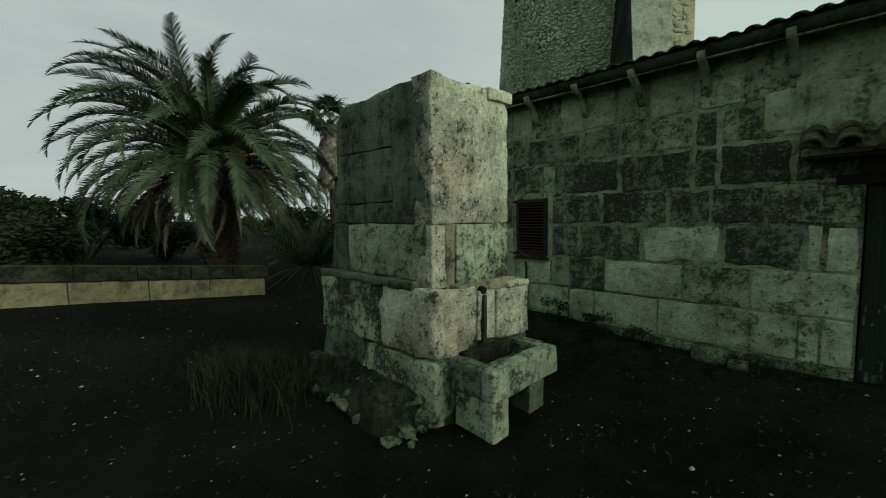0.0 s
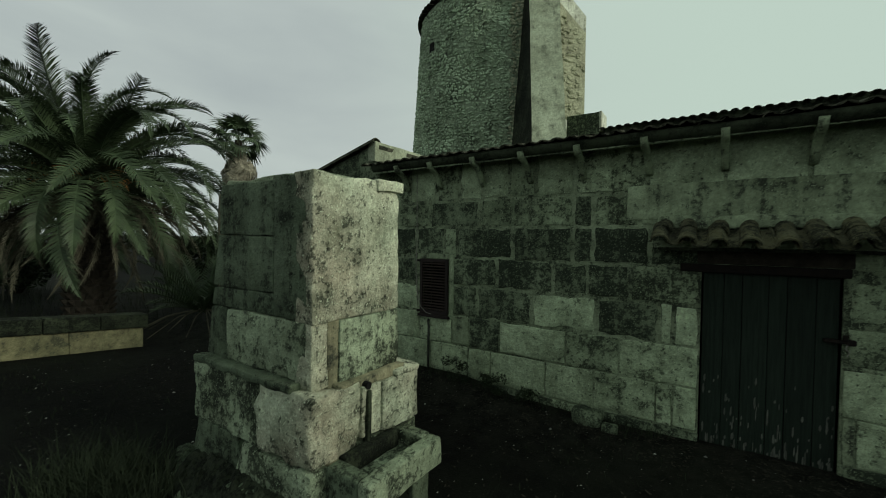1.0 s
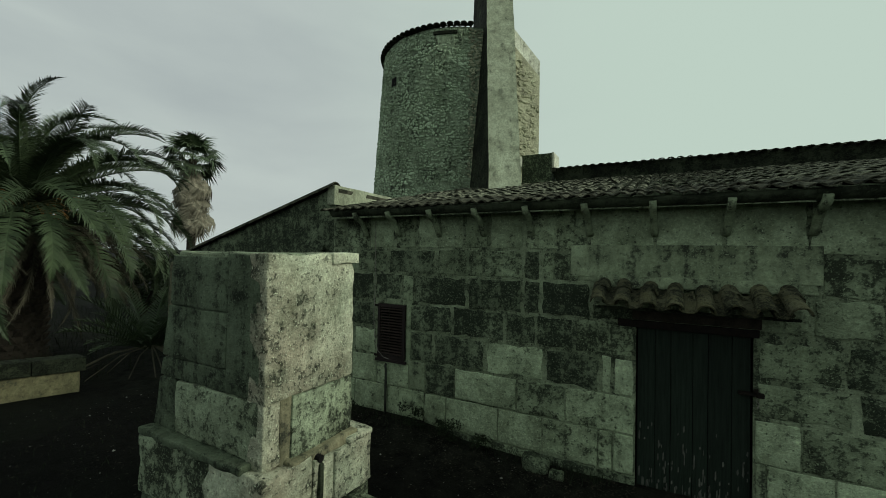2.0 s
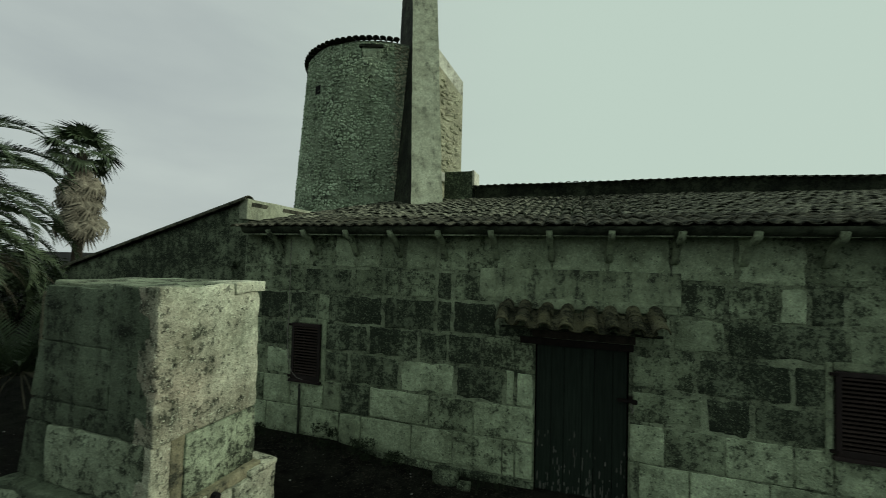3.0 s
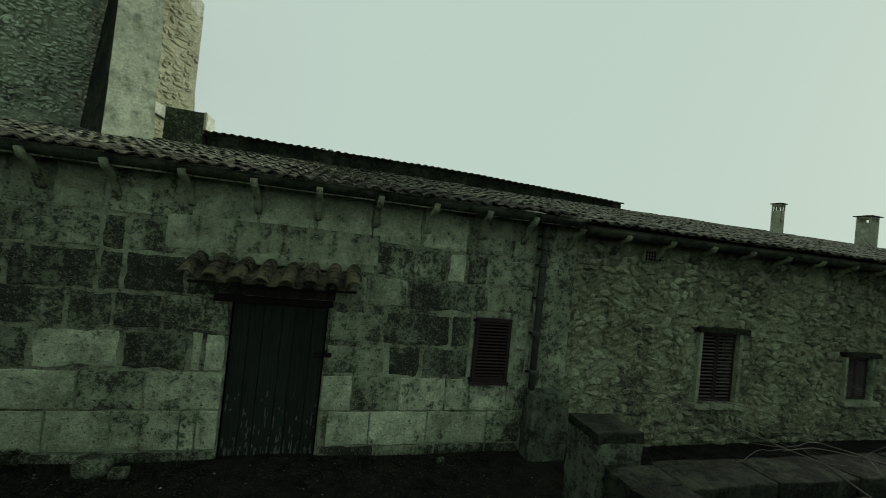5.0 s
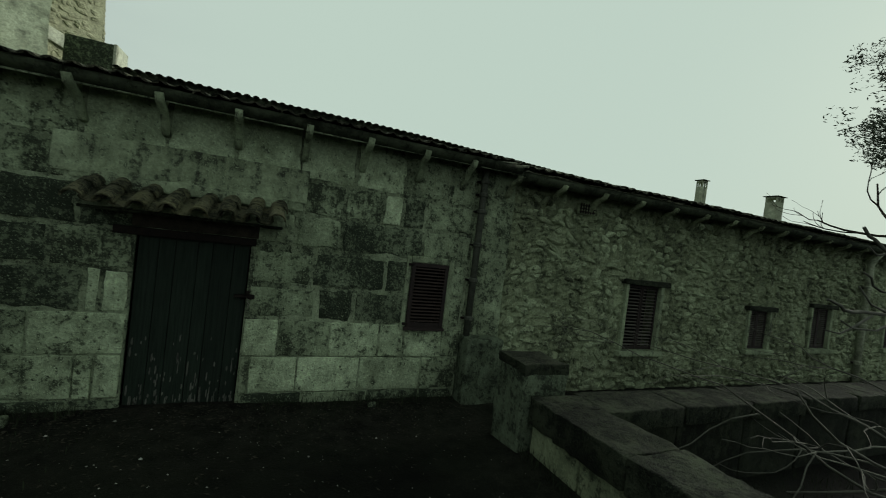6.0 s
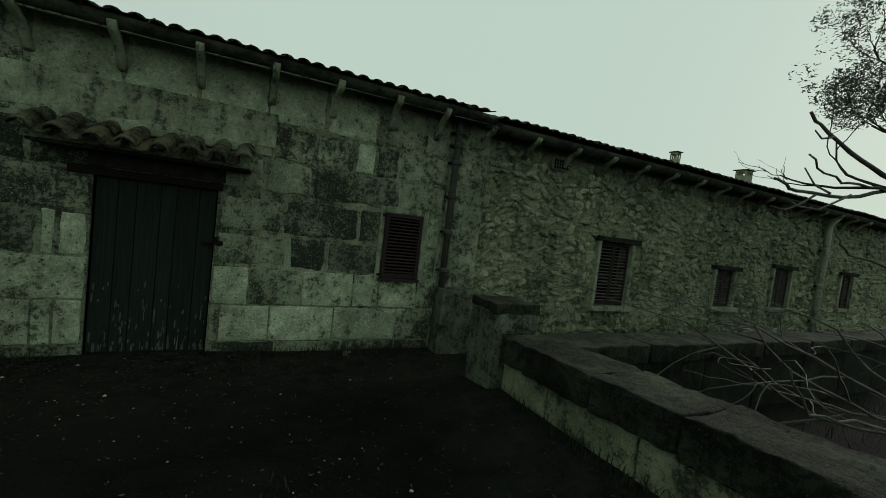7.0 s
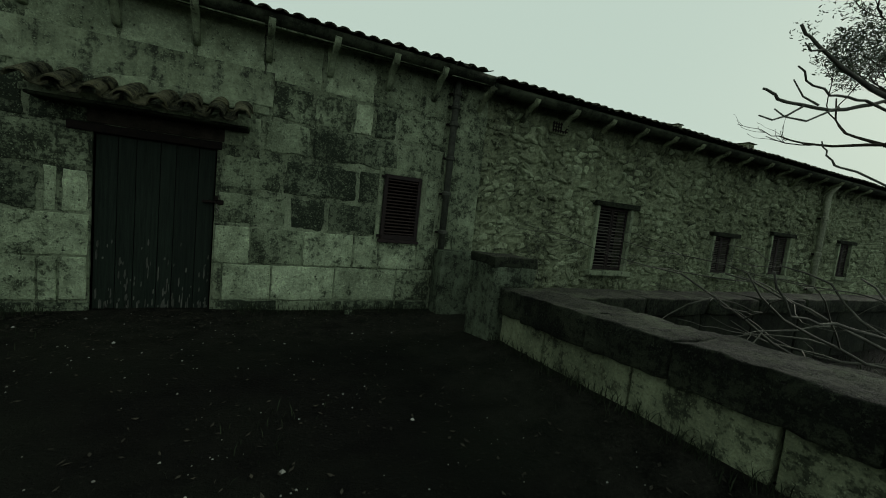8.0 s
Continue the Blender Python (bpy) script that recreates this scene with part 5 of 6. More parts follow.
def build_trough():
    t = thing("stone_trough", -2.16, -3.12, 0, "small mossy stone trough on two block legs beside the pillar", "trough")
    inv = Matrix.Translation((2.16, 3.12, 0))

    def add(nm, q, mt, lab="", **k):
        ob = part(nm, rough_box(*q, cell=0.09, rough=0.010, round_=0.018, seed=q[0] + q[2] * 5, chip=0.03), mt, t, lab, smooth=True)
        ob.matrix_basis = inv

    add("trough_floor", (-2.38, -1.95, -3.56, -2.70, 0.40, 0.52), M_PILLAR)
    add("rim", (-2.06, -1.93, -3.60, -2.68, 0.41, 0.655), M_PILLAR, "pale outer rim")
    add("rim", (-2.40, -2.06, -3.60, -3.46, 0.41, 0.655), M_PILLARDARK)
    add("rim", (-2.40, -2.06, -2.80, -2.68, 0.41, 0.66), M_PILLAR)
    add("rim", (-2.42, -2.32, -3.46, -2.80, 0.41, 0.67), M_COPING)
    add("leg", (-2.36, -1.96, -3.56, -3.36, -0.05, 0.40), M_PILLAR)
    add("leg", (-2.36, -2.02, -2.98, -2.74, -0.05, 0.40), M_PILLARDARK)


build_trough()


def build_mound():
    """Crumbled mortar and lichen skirt round the pillar's foot."""
    rr = random.Random(8)
    V, F = [], []
    n, m = 220, 12
    for k in range(m + 1):
        for i in range(n):
            a = 2 * math.pi * i / n
            e = 0.02 + 0.20 * (k / m) * (0.55 + 0.9 * max(0.0, noise.noise(Vector((math.cos(a) * 1.7, math.sin(a) * 1.7, 3))) + 0.4))
            hx, hy = 0.86 + e, 0.60 + e * 1.2
            c, s = math.cos(a), math.sin(a)
            r = 1.0 / ((abs(c) / hx) ** 5 + (abs(s) / hy) ** 5) ** 0.2
            r *= 1 + (0.10 * noise.noise(Vector((c * 2, s * 2, 1))) if k else 0)
            x, y = -3.36 + c * r, -3.12 + s * r
            h = 0.25 * (1 - k / m) ** 0.75
            z = ground_z(x, y) + h + (0.06 * noise.noise(Vector((x * 5, y * 5, 2))) + 0.06 * noise.noise(Vector((x * 13, y * 13, 2))) + 0.035 * noise.noise(Vector((x * 29, y * 29, 2)))) * (1.5 if k else 0.5) * (1 - k / m) ** 0.7 - (0.03 if k == m else 0)
            V.append((x, y, z))
    for k in range(m):
        for i in range(n):
            a, b = k * n + i, k * n + (i + 1) % n
            F.append((a, a + n, b + n, b))
    tagged(data_part("mortar_skirt", V, F, M_COPING, smooth=True), "crumbled mossy mortar skirt round the pillar foot", "mortar skirt", kind="stuff")


build_mound()


def build_crumbs():
    """Broken bits of mortar and stone lying on the skirt."""
    rr = random.Random(33)
    V, F = [], []
    for _ in range(620):
        if rr.random() < 0.62:
            x, y = rr.uniform(-4.4, -2.4), -3.74 - abs(rr.gauss(0, 0.13))
        else:
            x, y = -4.33 - abs(rr.gauss(0, 0.10)), rr.uniform(-3.9, -2.5)
        s = rr.uniform(0.018, 0.05) * (1.9 if rr.random() < 0.12 else 1.0)
        z = ground_z(x, y) + s * 0.4 + 0.20 * rr.random() * max(0.0, 1 - max(-3.74 - y, -4.33 - x, 0.0) / 0.2)
        bm = bmesh.new()
        bmesh.ops.create_icosphere(bm, subdivisions=1, radius=s)
        k = len(V)
        turn = rr.random() * 6.28
        sx, sy, sz = rr.uniform(0.7, 1.4), rr.uniform(0.7, 1.3), rr.uniform(0.5, 0.9)
        for v in bm.verts:
            q = Vector((v.co.x * sx, v.co.y * sy, v.co.z * sz)) * rr.uniform(0.75, 1.25)
            V.append((x + q.x * math.cos(turn) - q.y * math.sin(turn), y + q.x * math.sin(turn) + q.y * math.cos(turn), z + q.z))
        F.extend(tuple(k + v.index for v in f.verts) for f in bm.faces)
        bm.free()
    tagged(data_part("mortar_crumb", V, F, M_PILLARDARK), "crumbled bits of mortar and stone at the pillar foot", "rubble", kind="stuff")


build_crumbs()


# ---------- parapet of the walled garden ----------
def build_parapet():
    w = thing("garden_parapet", 4.7, -4, 0, "low garden parapet of pale panels under a thick mossy coping", "parapet wall", kind="structure")
    inv = Matrix.Translation((-4.7, 4, 0))

    def add(nm, q, mt, lab="", cell=0.14, rough=0.012, round_=0.02, chip=0.04, rise=0.0):
        bm = rough_box(*q, cell, rough, round_, q[0] + q[2] * 3, chip)
        if rise:
            for v in bm.verts:
                v.co.z += rise * (-1.85 - v.co.y) * (1 if v.co.z > 0.2 else 0)
        ob = part(nm, bm, mt, w, lab, smooth=True)
        ob.matrix_basis = inv

    add("post", (4.25, 4.86, -1.87, -1.28, -0.2, 1.04), M_PILLARDARK, "squat mossy corner post", chip=0.05, rough=0.022)
    add("post_head", (4.248, 4.862, -1.872, -1.278, 1.03, 1.15), M_COPING, "worn mossy head", chip=0.05, rough=0.024, round_=0.012)
    ys = [-1.90, -2.68, -3.72, -4.70, -5.75, -6.9, -8.2, -9.5]
    for a, b in zip(ys, ys[1:]):
        add("panel", (4.41, 4.88, b + 0.012, a - 0.012, -0.5, 0.49), M_PANEL, rough=0.008, round_=0.010, chip=0.03, rise=0.062)
    ys = [-1.86, -2.32, -3.25, -4.05, -5.1, -6.2, -7.4, -8.7, -9.6]
    for a, b in zip(ys, ys[1:]):
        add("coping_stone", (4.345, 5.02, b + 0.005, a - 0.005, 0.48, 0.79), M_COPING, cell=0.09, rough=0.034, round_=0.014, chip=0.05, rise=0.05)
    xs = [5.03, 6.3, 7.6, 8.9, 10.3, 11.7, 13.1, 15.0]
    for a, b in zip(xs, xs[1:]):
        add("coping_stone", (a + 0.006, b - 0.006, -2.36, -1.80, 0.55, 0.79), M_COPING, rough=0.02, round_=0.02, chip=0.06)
        # inner panels in near-black joint stone: the garden's shade is put into colour
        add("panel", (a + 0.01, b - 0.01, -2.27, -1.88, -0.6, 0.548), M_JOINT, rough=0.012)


build_parapet()


# ---------- low wall in the west ----------
def build_low_wall():
    w = thing("low_wall", -10.9, -4, 0, "low ochre-washed garden wall with a mossy stone coping", "wall", kind="structure")
    inv = Matrix.Translation((10.9, 4, 0))

    def lift(y):
        return 0.095 * max(0.0, min(9.0, -1.72 - y))

    def add(nm, q, mt, lab=""):
        bm = rough_box(*q, cell=0.16, rough=0.012, round_=0.02, seed=q[2] * 3, chip=0.03)
        for v in bm.verts:
            v.co.z += lift(v.co.y)
        ob = part(nm, bm, mt, w, lab, smooth=True)
        ob.matrix_basis = inv

    ys = [-1.80, -3.1, -4.3, -5.6, -7.0, -8.4, -9.8]
    for a, b in zip(ys, ys[1:]):
        add("panel", (-11.25, -10.93, b + 0.004, a - 0.004, -0.35, 0.275), M_OCHRE)
    ys = [-1.72, -2.6, -3.5, -4.5, -5.5, -6.5, -7.6, -8.7, -9.8]
    for a, b in zip(ys, ys[1:]):
        add("coping_stone", (-11.33, -10.86, b + 0.004, a - 0.004, 0.27, 0.58), M_COPING)


build_low_wall()


# ---------- palms ----------
def frond_data(length, droop, lift, spread, leaf, rr, stiff=0.6, pairs=44):
    """One feather frond along +x, its base at the origin: arching rib, leaflets on both sides in a shallow V. Vertices and faces."""
    V, F = [], []
    pts = []
    n = 14
    p, ang = Vector((0, 0, 0)), lift
    for i in range(n + 1):
        pts.append(p.copy())
        s = i / n
        p = p + Vector((math.cos(ang), 0, math.sin(ang))) * (length / n)
        ang -= droop / n * (0.4 + 1.5 * s)
    for i in range(n):
        w0, w1 = 0.035 * (1 - i / n) + 0.006, 0.035 * (1 - (i + 1) / n) + 0.006
        b = len(V)
        for q, w in ((pts[i], w0), (pts[i + 1], w1)):
            V.extend([(q.x, -w, q.z), (q.x, w, q.z), (q.x, 0, q.z - w * 1.2)])
        F.extend([(b, b + 1, b + 4, b + 3), (b + 1, b + 2, b + 5, b + 4), (b + 2, b, b + 3, b + 5)])
    for i in range(pairs):
        s = 0.10 + 0.90 * i / (pairs - 1)
        k = min(n - 1, int(s * n))
        f = s * n - k
        base = pts[k].lerp(pts[k + 1], f)
        d = (pts[k + 1] - pts[k]).normalized()
        up = Vector((-d.z, 0, d.x))
        ln = leaf * (math.sin(math.pi * min(1.0, s * 0.9 + 0.12)) ** 0.6) * rr.uniform(0.85, 1.1) * (1.0 if s < 0.9 else 0.75)
        for side in (-1, 1):
            out = (Vector((0, side, 0)) * spread + d * (0.55 + 0.35 * s) + up * rr.uniform(0.35, 0.85)).normalized()
            tip = base + out * ln + Vector((0, 0, -1)) * ln * (1 - stiff) * rr.uniform(0.5, 1.1)
            mid = base + out * ln * 0.5 + Vector((0, 0, -1)) * ln * (1 - stiff) * 0.18
            w = 0.0165 * rr.uniform(0.8, 1.2)
            b = len(V)
            V.extend([tuple(base - d * w), tuple(base + d * w), tuple(mid + d * w * 1.15), tuple(mid - d * w * 1.15), tuple(tip)])
            F.extend([(b, b + 1, b + 2, b + 3), (b + 3, b + 2, b + 4)])
    return V, F


def build_date_palm(x, y):
    z0 = ground_z(x, y) - 0.1
    t = thing("date_palm", x, y, z0, "big date palm with arching green fronds and dead lower ones", "palm tree")
    rr = random.Random(21)
    CR = 4.15
    # trunk with the stubs of old leaf bases
    bm = bmesh.new()
    tube(bm, [Vector((0, 0, 0)), Vector((0, 0, 0.4)), Vector((0, 0, 1.6)), Vector((0, 0, 2.8)), Vector((0, 0, CR)), Vector((0, 0, CR + 0.5))], [0.75, 0.58, 0.52, 0.60, 0.66, 0.3], 18)
    trunk = part("trunk", bm, M_BARK, t, smooth=True)
    bm = bmesh.new()
    for k in range(17):
        for i in range(13):
            a = 2 * math.pi * (i + 0.5 * (k % 2)) / 13 + rr.uniform(-0.05, 0.05)
            z = 0.25 + k * 0.21
            r = 0.54 + 0.02 * k * 0.3
            c, s = math.cos(a), math.sin(a)
            w, h, o = 0.12, 0.13, 0.12 if k < 12 else 0.2
            q = [(-w, 0, -h), (w, 0, -h), (w * 0.7, 0, h), (-w * 0.7, 0, h)]
            vs = [bm.verts.new((c * (r - 0.03) - s * px, s * (r - 0.03) + c * px, z + pz)) for px, _, pz in q]
            tip = bm.verts.new((c * (r + o) , s * (r + o), z + 0.11))
            for j in range(4):
                bm.faces.new((vs[j], vs[(j + 1) % 4], tip))
    part("stub_coat", bm, M_BARK, trunk)
    kinds = []
    for j in range(5):
        kinds.append(frond_data(4.85, 1.5 + 0.2 * j, 0.5, 0.85, 0.56, rr, 0.55, 112))
    deads = [frond_data(3.75, 1.2, 0.1, 0.34, 0.36, rr, 0.2, 60) for _ in range(3)]

    def set_mesh(nm, k, mt):
        me = bpy.data.meshes.new(nm)
        me.from_pydata(k[0], [], k[1])
        me.materials.append(mt)
        return me

    live = [set_mesh("frond", k, M_FROND) for k in kinds]
    dead = [set_mesh("dead_frond", k, M_FRONDDRY) for k in deads]
    N = 120
    for i in range(N):
        s = (i + 0.5) / N
        az = i * 2.39996 + rr.uniform(-0.15, 0.15)
        elev = 86 - 90 * s ** 0.9 + rr.uniform(-6, 6)
        ob = new("frond", live[i % 5])
        ob.parent = t
        sc = rr.uniform(0.9, 1.08) * (0.95 if s < 0.12 else 1.0)
        ob.matrix_basis = Matrix.Translation((0.25 * math.cos(az), 0.25 * math.sin(az), CR + 0.35 - 0.55 * s)) @ Matrix.Rotation(az, 4, "Z") @ Matrix.Rotation(-radians(elev - 28), 4, "Y") @ Matrix.Rotation(rr.uniform(-0.5, 0.5), 4, "X") @ Matrix.Scale(sc, 4)
    for i in range(116):
        az = i * 2.39996 + 0.7
        ob = new("dead_frond", dead[i % 3])
        ob.parent = t
        ob.matrix_basis = Matrix.Translation((0.45 * math.cos(az), 0.45 * math.sin(az), CR - 0.35 + rr.uniform(-0.2, 0.2))) @ Matrix.Rotation(az, 4, "Z") @ Matrix.Rotation(radians(rr.uniform(0, 40)), 4, "Y") @ Matrix.Rotation(rr.uniform(-0.8, 0.8), 4, "X") @ Matrix.Scale(rr.uniform(0.75, 1.02), 4)
    for i in range(9):
        az = i * 0.75 + 0.3
        bm = bmesh.new()
        for j in range(14):
            a = az + rr.uniform(-0.25, 0.25)
            e = rr.uniform(0.2, 1.0)
            pts = [Vector((0.4 * math.cos(a), 0.4 * math.sin(a), CR + 0.15))]
            for q in range(4):
                pts.append(pts[-1] + Vector((math.cos(a) * math.cos(e), math.sin(a) * math.cos(e), math.sin(e))) * 0.26)
                e -= 0.35
            tube(bm, pts, [0.012, 0.011, 0.010, 0.009, 0.006], 3, False)
        part("fruit_stalk", bm, M_FRUIT, t, "orange fruit stalks")


build_date_palm(-15.6, -1.55)


def build_fan_palm(x, y, top):
    z0 = ground_z(x, y) - 0.1
    t = thing("fan_palm", x, y, z0, "tall fan palm with a shaggy skirt of dead leaves", "palm tree")
    rr = random.Random(33)
    part("trunk", tube(bmesh.new(), [Vector((0, 0, 0)), Vector((0, 0, 1)), Vector((0.05, 0, top * 0.6)), Vector((0, 0, top))], [0.42, 0.3, 0.24, 0.22], 12), M_BARK, t, smooth=True)

    def fan(dry):
        V, F = [], []
        V += [(0, -0.02, 0), (0, 0.02, 0), (0.9, 0.012, 0.05), (0.9, -0.012, 0.05)]
        F.append((0, 1, 2, 3))
        n = 22
        for i in range(n):
            a = -1.9 + 3.8 * i / (n - 1)
            ln = rr.uniform(0.75, 1.0) * (1.0 - 0.15 * abs(a))
            d = Vector((math.cos(a), math.sin(a), 0))
            s = Vector((-d.y, d.x, 0)) * 0.045
            b = Vector((0.9, 0, 0.05))
            mid = b + d * ln * 0.55 + Vector((0, 0, 0.05))
            tip = b + d * ln + Vector((0, 0, -0.25 - 0.25 * rr.random()))
            k = len(V)
            V += [tuple(b), tuple(mid + s), tuple(tip), tuple(mid - s)]
            F.append((k, k + 1, k + 2, k + 3))
        me = bpy.data.meshes.new("dry_fan" if dry else "fan_leaf")
        me.from_pydata(V, [], F)
        me.materials.append(M_SKIRT if dry else M_FROND)
        return me

    green, dry = [fan(False) for _ in range(3)], [fan(True) for _ in range(3)]
    for i in range(28):
        s = i / 28
        az = i * 2.39996
        ob = new("fan_leaf", green[i % 3])
        ob.parent = t
        ob.matrix_basis = Matrix.Translation((0, 0, top)) @ Matrix.Rotation(az, 4, "Z") @ Matrix.Rotation(-radians(72 - 112 * s), 4, "Y") @ Matrix.Rotation(rr.uniform(-0.5, 0.5), 4, "X") @ Matrix.Scale(rr.uniform(1.0, 1.3), 4)
    for i in range(110):
        s = i / 110
        az = i * 2.39996
        ob = new("dry_fan", dry[i % 3])
        ob.parent = t
        ob.matrix_basis = Matrix.Translation((0, 0, top - 0.2 - 3.2 * s)) @ Matrix.Rotation(az, 4, "Z") @ Matrix.Rotation(radians(60 + rr.uniform(-14, 22)), 4, "Y") @ Matrix.Rotation(rr.uniform(-0.4, 0.4), 4, "X") @ Matrix.Scale(rr.uniform(0.7, 1.35), 4)


build_fan_palm(-25.7, 8.7, 9.0)


# ---------- bushes ----------
def leaf_cloud(cx, cy, cz, rx, ry, rz, count, size, rr, lumps=7):
    """Many small leaves gathered in uneven clumps."""
    V, F = [], []
    cl = [(rr.uniform(-0.7, 0.7), rr.uniform(-0.7, 0.7), rr.uniform(-0.6, 0.75), rr.uniform(0.25, 0.5)) for _ in range(lumps)]
    for _ in range(count):
        c = cl[int(rr.random() * lumps)]
        d = Vector((rr.gauss(0, 1), rr.gauss(0, 1), rr.gauss(0, 1))).normalized() * (rr.random() ** 0.4) * c[3]
        p = Vector((cx + (c[0] + d.x) * rx, cy + (c[1] + d.y) * ry, cz + (c[2] + d.z) * rz))
        a = Vector((rr.gauss(0, 1), rr.gauss(0, 1), rr.gauss(0, 0.7))).normalized()
        b = a.cross(Vector((rr.gauss(0, 1), rr.gauss(0, 1), rr.gauss(0, 1)))).normalized()
        s = size * rr.uniform(0.6, 1.3)
        k = len(V)
        V += [tuple(p - a * s), tuple(p + b * s * 0.32), tuple(p + a * s), tuple(p - b * s * 0.32)]
        F.append((k, k + 1, k + 2, k + 3))
    return V, F


def build_bush(x, y, rx, ry, rz, count, size, mat, label, seed):
    rr = random.Random(seed)
    z = ground_z(x, y)
    t = thing("bush", x, y, z, label, "bush")
    for i in range(7):
        a = i * 0.9
        bm = tube(bmesh.new(), [Vector((0.05 * math.cos(a), 0.05 * math.sin(a), -0.05)), Vector((rx * 0.25 * math.cos(a), ry * 0.25 * math.sin(a), rz * 0.6)), Vector((rx * 0.5 * math.cos(a), ry * 0.5 * math.sin(a), rz * 1.2))], [0.05, 0.035, 0.012], 5)
        part("stem", bm, M_BARK, t)
    v, f = leaf_cloud(0, 0, rz * 0.95, rx, ry, rz, count, size, rr, 9)
    data_part("crown", v, f, mat, t)


build_bush(-20.5, 3.6, 2.6, 2.0, 1.3, 4500, 0.13, M_BUSH, "dense dark evergreen bush beyond the palm", 51)
build_bush(-21.5, -7.2, 2.4, 2.0, 0.7, 2600, 0.14, M_BUSH, "dark rounded shrub beyond the low wall", 52)
build_bush(-26.0, -11.5, 3.0, 3.0, 0.9, 2600, 0.17, M_BUSH, "dark shrub at the edge of the field", 53)
build_bush(-20.5, -4.9, 2.6, 2.6, 1.4, 5200, 0.13, M_BUSH, "dark evergreen thicket behind the date palm", 54)
build_bush(-30.0, -17.0, 4.0, 3.0, 2.3, 3800, 0.2, M_BUSH, "dark tree clump far off at the field edge", 55)


build_bush(-27.0, -6.0, 2.6, 2.6, 2.0, 5200, 0.16, M_BUSH, "tall dark tree clump beyond the date palm", 56)
build_bush(-25.0, -1.5, 2.6, 2.2, 1.5, 4200, 0.15, M_BUSH, "dense evergreen thicket beyond the palm trunk", 57)


def build_hedge():
    rr = random.Random(61)
    V, F = [], []
    for i in range(70):
        x, y = rr.uniform(-60, -36), -46 + 76 * i / 70
        v, f = leaf_cloud(x, y, 1.0, 2.2, 2.2, rr.uniform(0.7, 1.7), 260, 0.3, rr, 5)
        b = len(V)
        V += v
        F += [tuple(b + k for k in q) for q in f]
    tagged(data_part("field_hedge", V, F, M_BUSH), "far dark hedgerow along the field", "hedge", kind="stuff")


build_hedge()


# spiky young palm clump with dead stalks beside the low wall's end
def build_spiky():
    x, y = -12.1, 0.1
    z = ground_z(x, y)
    t = thing("spiky_palm", x, y, z, "low spiky palm clump with bare dead stalks at its foot", "palm bush")
    rr = random.Random(71)
    kinds = []
    for j in range(3):
        k = frond_data(2.1, 0.7, 0.9, 0.9, 0.42, rr, 0.85, 26)
        me = bpy.data.meshes.new("frond")
        me.from_pydata(k[0], [], k[1])
        me.materials.append(M_FROND)
        kinds.append(me)
    for i in range(30):
        az = i * 2.39996
        ob = new("frond", kinds[i % 3])
        ob.parent = t
        ob.matrix_basis = Matrix.Translation((0.1 * math.cos(az), 0.1 * math.sin(az), 0.45)) @ Matrix.Rotation(az, 4, "Z") @ Matrix.Rotation(-radians(rr.uniform(-30, 30)), 4, "Y") @ Matrix.Scale(rr.uniform(0.7, 1.05), 4)
    for i in range(18):
        a = rr.uniform(-2.2, 0.6)
        L = rr.uniform(1.0, 1.9)
        pts = [Vector((0.1, 0, 0.55)), Vector((math.cos(a) * L * 0.5, math.sin(a) * L * 0.5, 0.42)), Vector((math.cos(a) * L, math.sin(a) * L, 0.03))]
        part("dead_stalk", tube(bmesh.new(), pts, [0.02, 0.016, 0.009], 5), M_FRONDDRY, t)


build_spiky()


# ---------- trees in the walled garden ----------
def limb(bm, p, d, length, r, rr, depth, bend, tips, cap=99.0):
    """A limb that wanders, curves upwards at its end and forks."""
    pts, rad = [p.copy()], [r]
    n = 7
    for i in range(n):
        d = (d + Vector((rr.gauss(0, 0.2), rr.gauss(0, 0.2), rr.gauss(0, 0.16) + bend))).normalized()
        if p.z > cap and d.z > 0:
            d = Vector((d.x, d.y, d.z * 0.45)).normalized()
        p = p + d * (length / n)
        pts.append(p.copy())
        rad.append(r * (1 - 0.55 * (i + 1) / n))
    if depth == 0:
        rad[-1] = 0.004
    tube(bm, pts, rad, 6 if r > 0.02 else 5)
    tips.append(pts[-1])
    if depth > 0:
        for k in range(2 + (rr.random() < 0.6)):
            i = rr.randint(2, n)
            nd = (d + Vector((rr.gauss(0, 0.55), rr.gauss(0, 0.55), rr.gauss(0.05, 0.35)))).normalized()
            limb(bm, pts[i], nd, length * rr.uniform(0.5, 0.78), rad[i] * 0.72, rr, depth - 1, bend + 0.035, tips, cap)


def build_fig(x, y):
    z = ground_z(x, y)
    t = thing("fig_tree", x, y, z, "bare leafless fig tree with pale upcurved branches", "tree")
    rr = random.Random(87)
    part("trunk", tube(bmesh.new(), [Vector((0, 0, -0.15)), Vector((0, 0, 0.25)), Vector((0.05, 0, 0.7))], [0.2, 0.15, 0.14], 10), M_TWIG, t, smooth=True)
    heads = [(168, 0.02, 3.2), (158, 0.10, 2.6), (145, 0.05, 2.8), (176, 0.30, 2.2), (132, 0.15, 2.4), (112, 0.45, 2.0), (60, 0.5, 1.6), (-40, 0.5, 1.5), (215, 0.3, 1.6)]
    for az, e, length in heads:
        bm = bmesh.new()
        a = radians(az)
        limb(bm, Vector((0.02, 0, 0.55 + 0.1 * rr.random())), Vector((math.cos(a) * math.cos(e), math.sin(a) * math.cos(e), math.sin(e) - 0.06)), length, 0.023, rr, 2, 0.010, [], 1.35)
        part("branch", bm, M_TWIG, t, smooth=True)


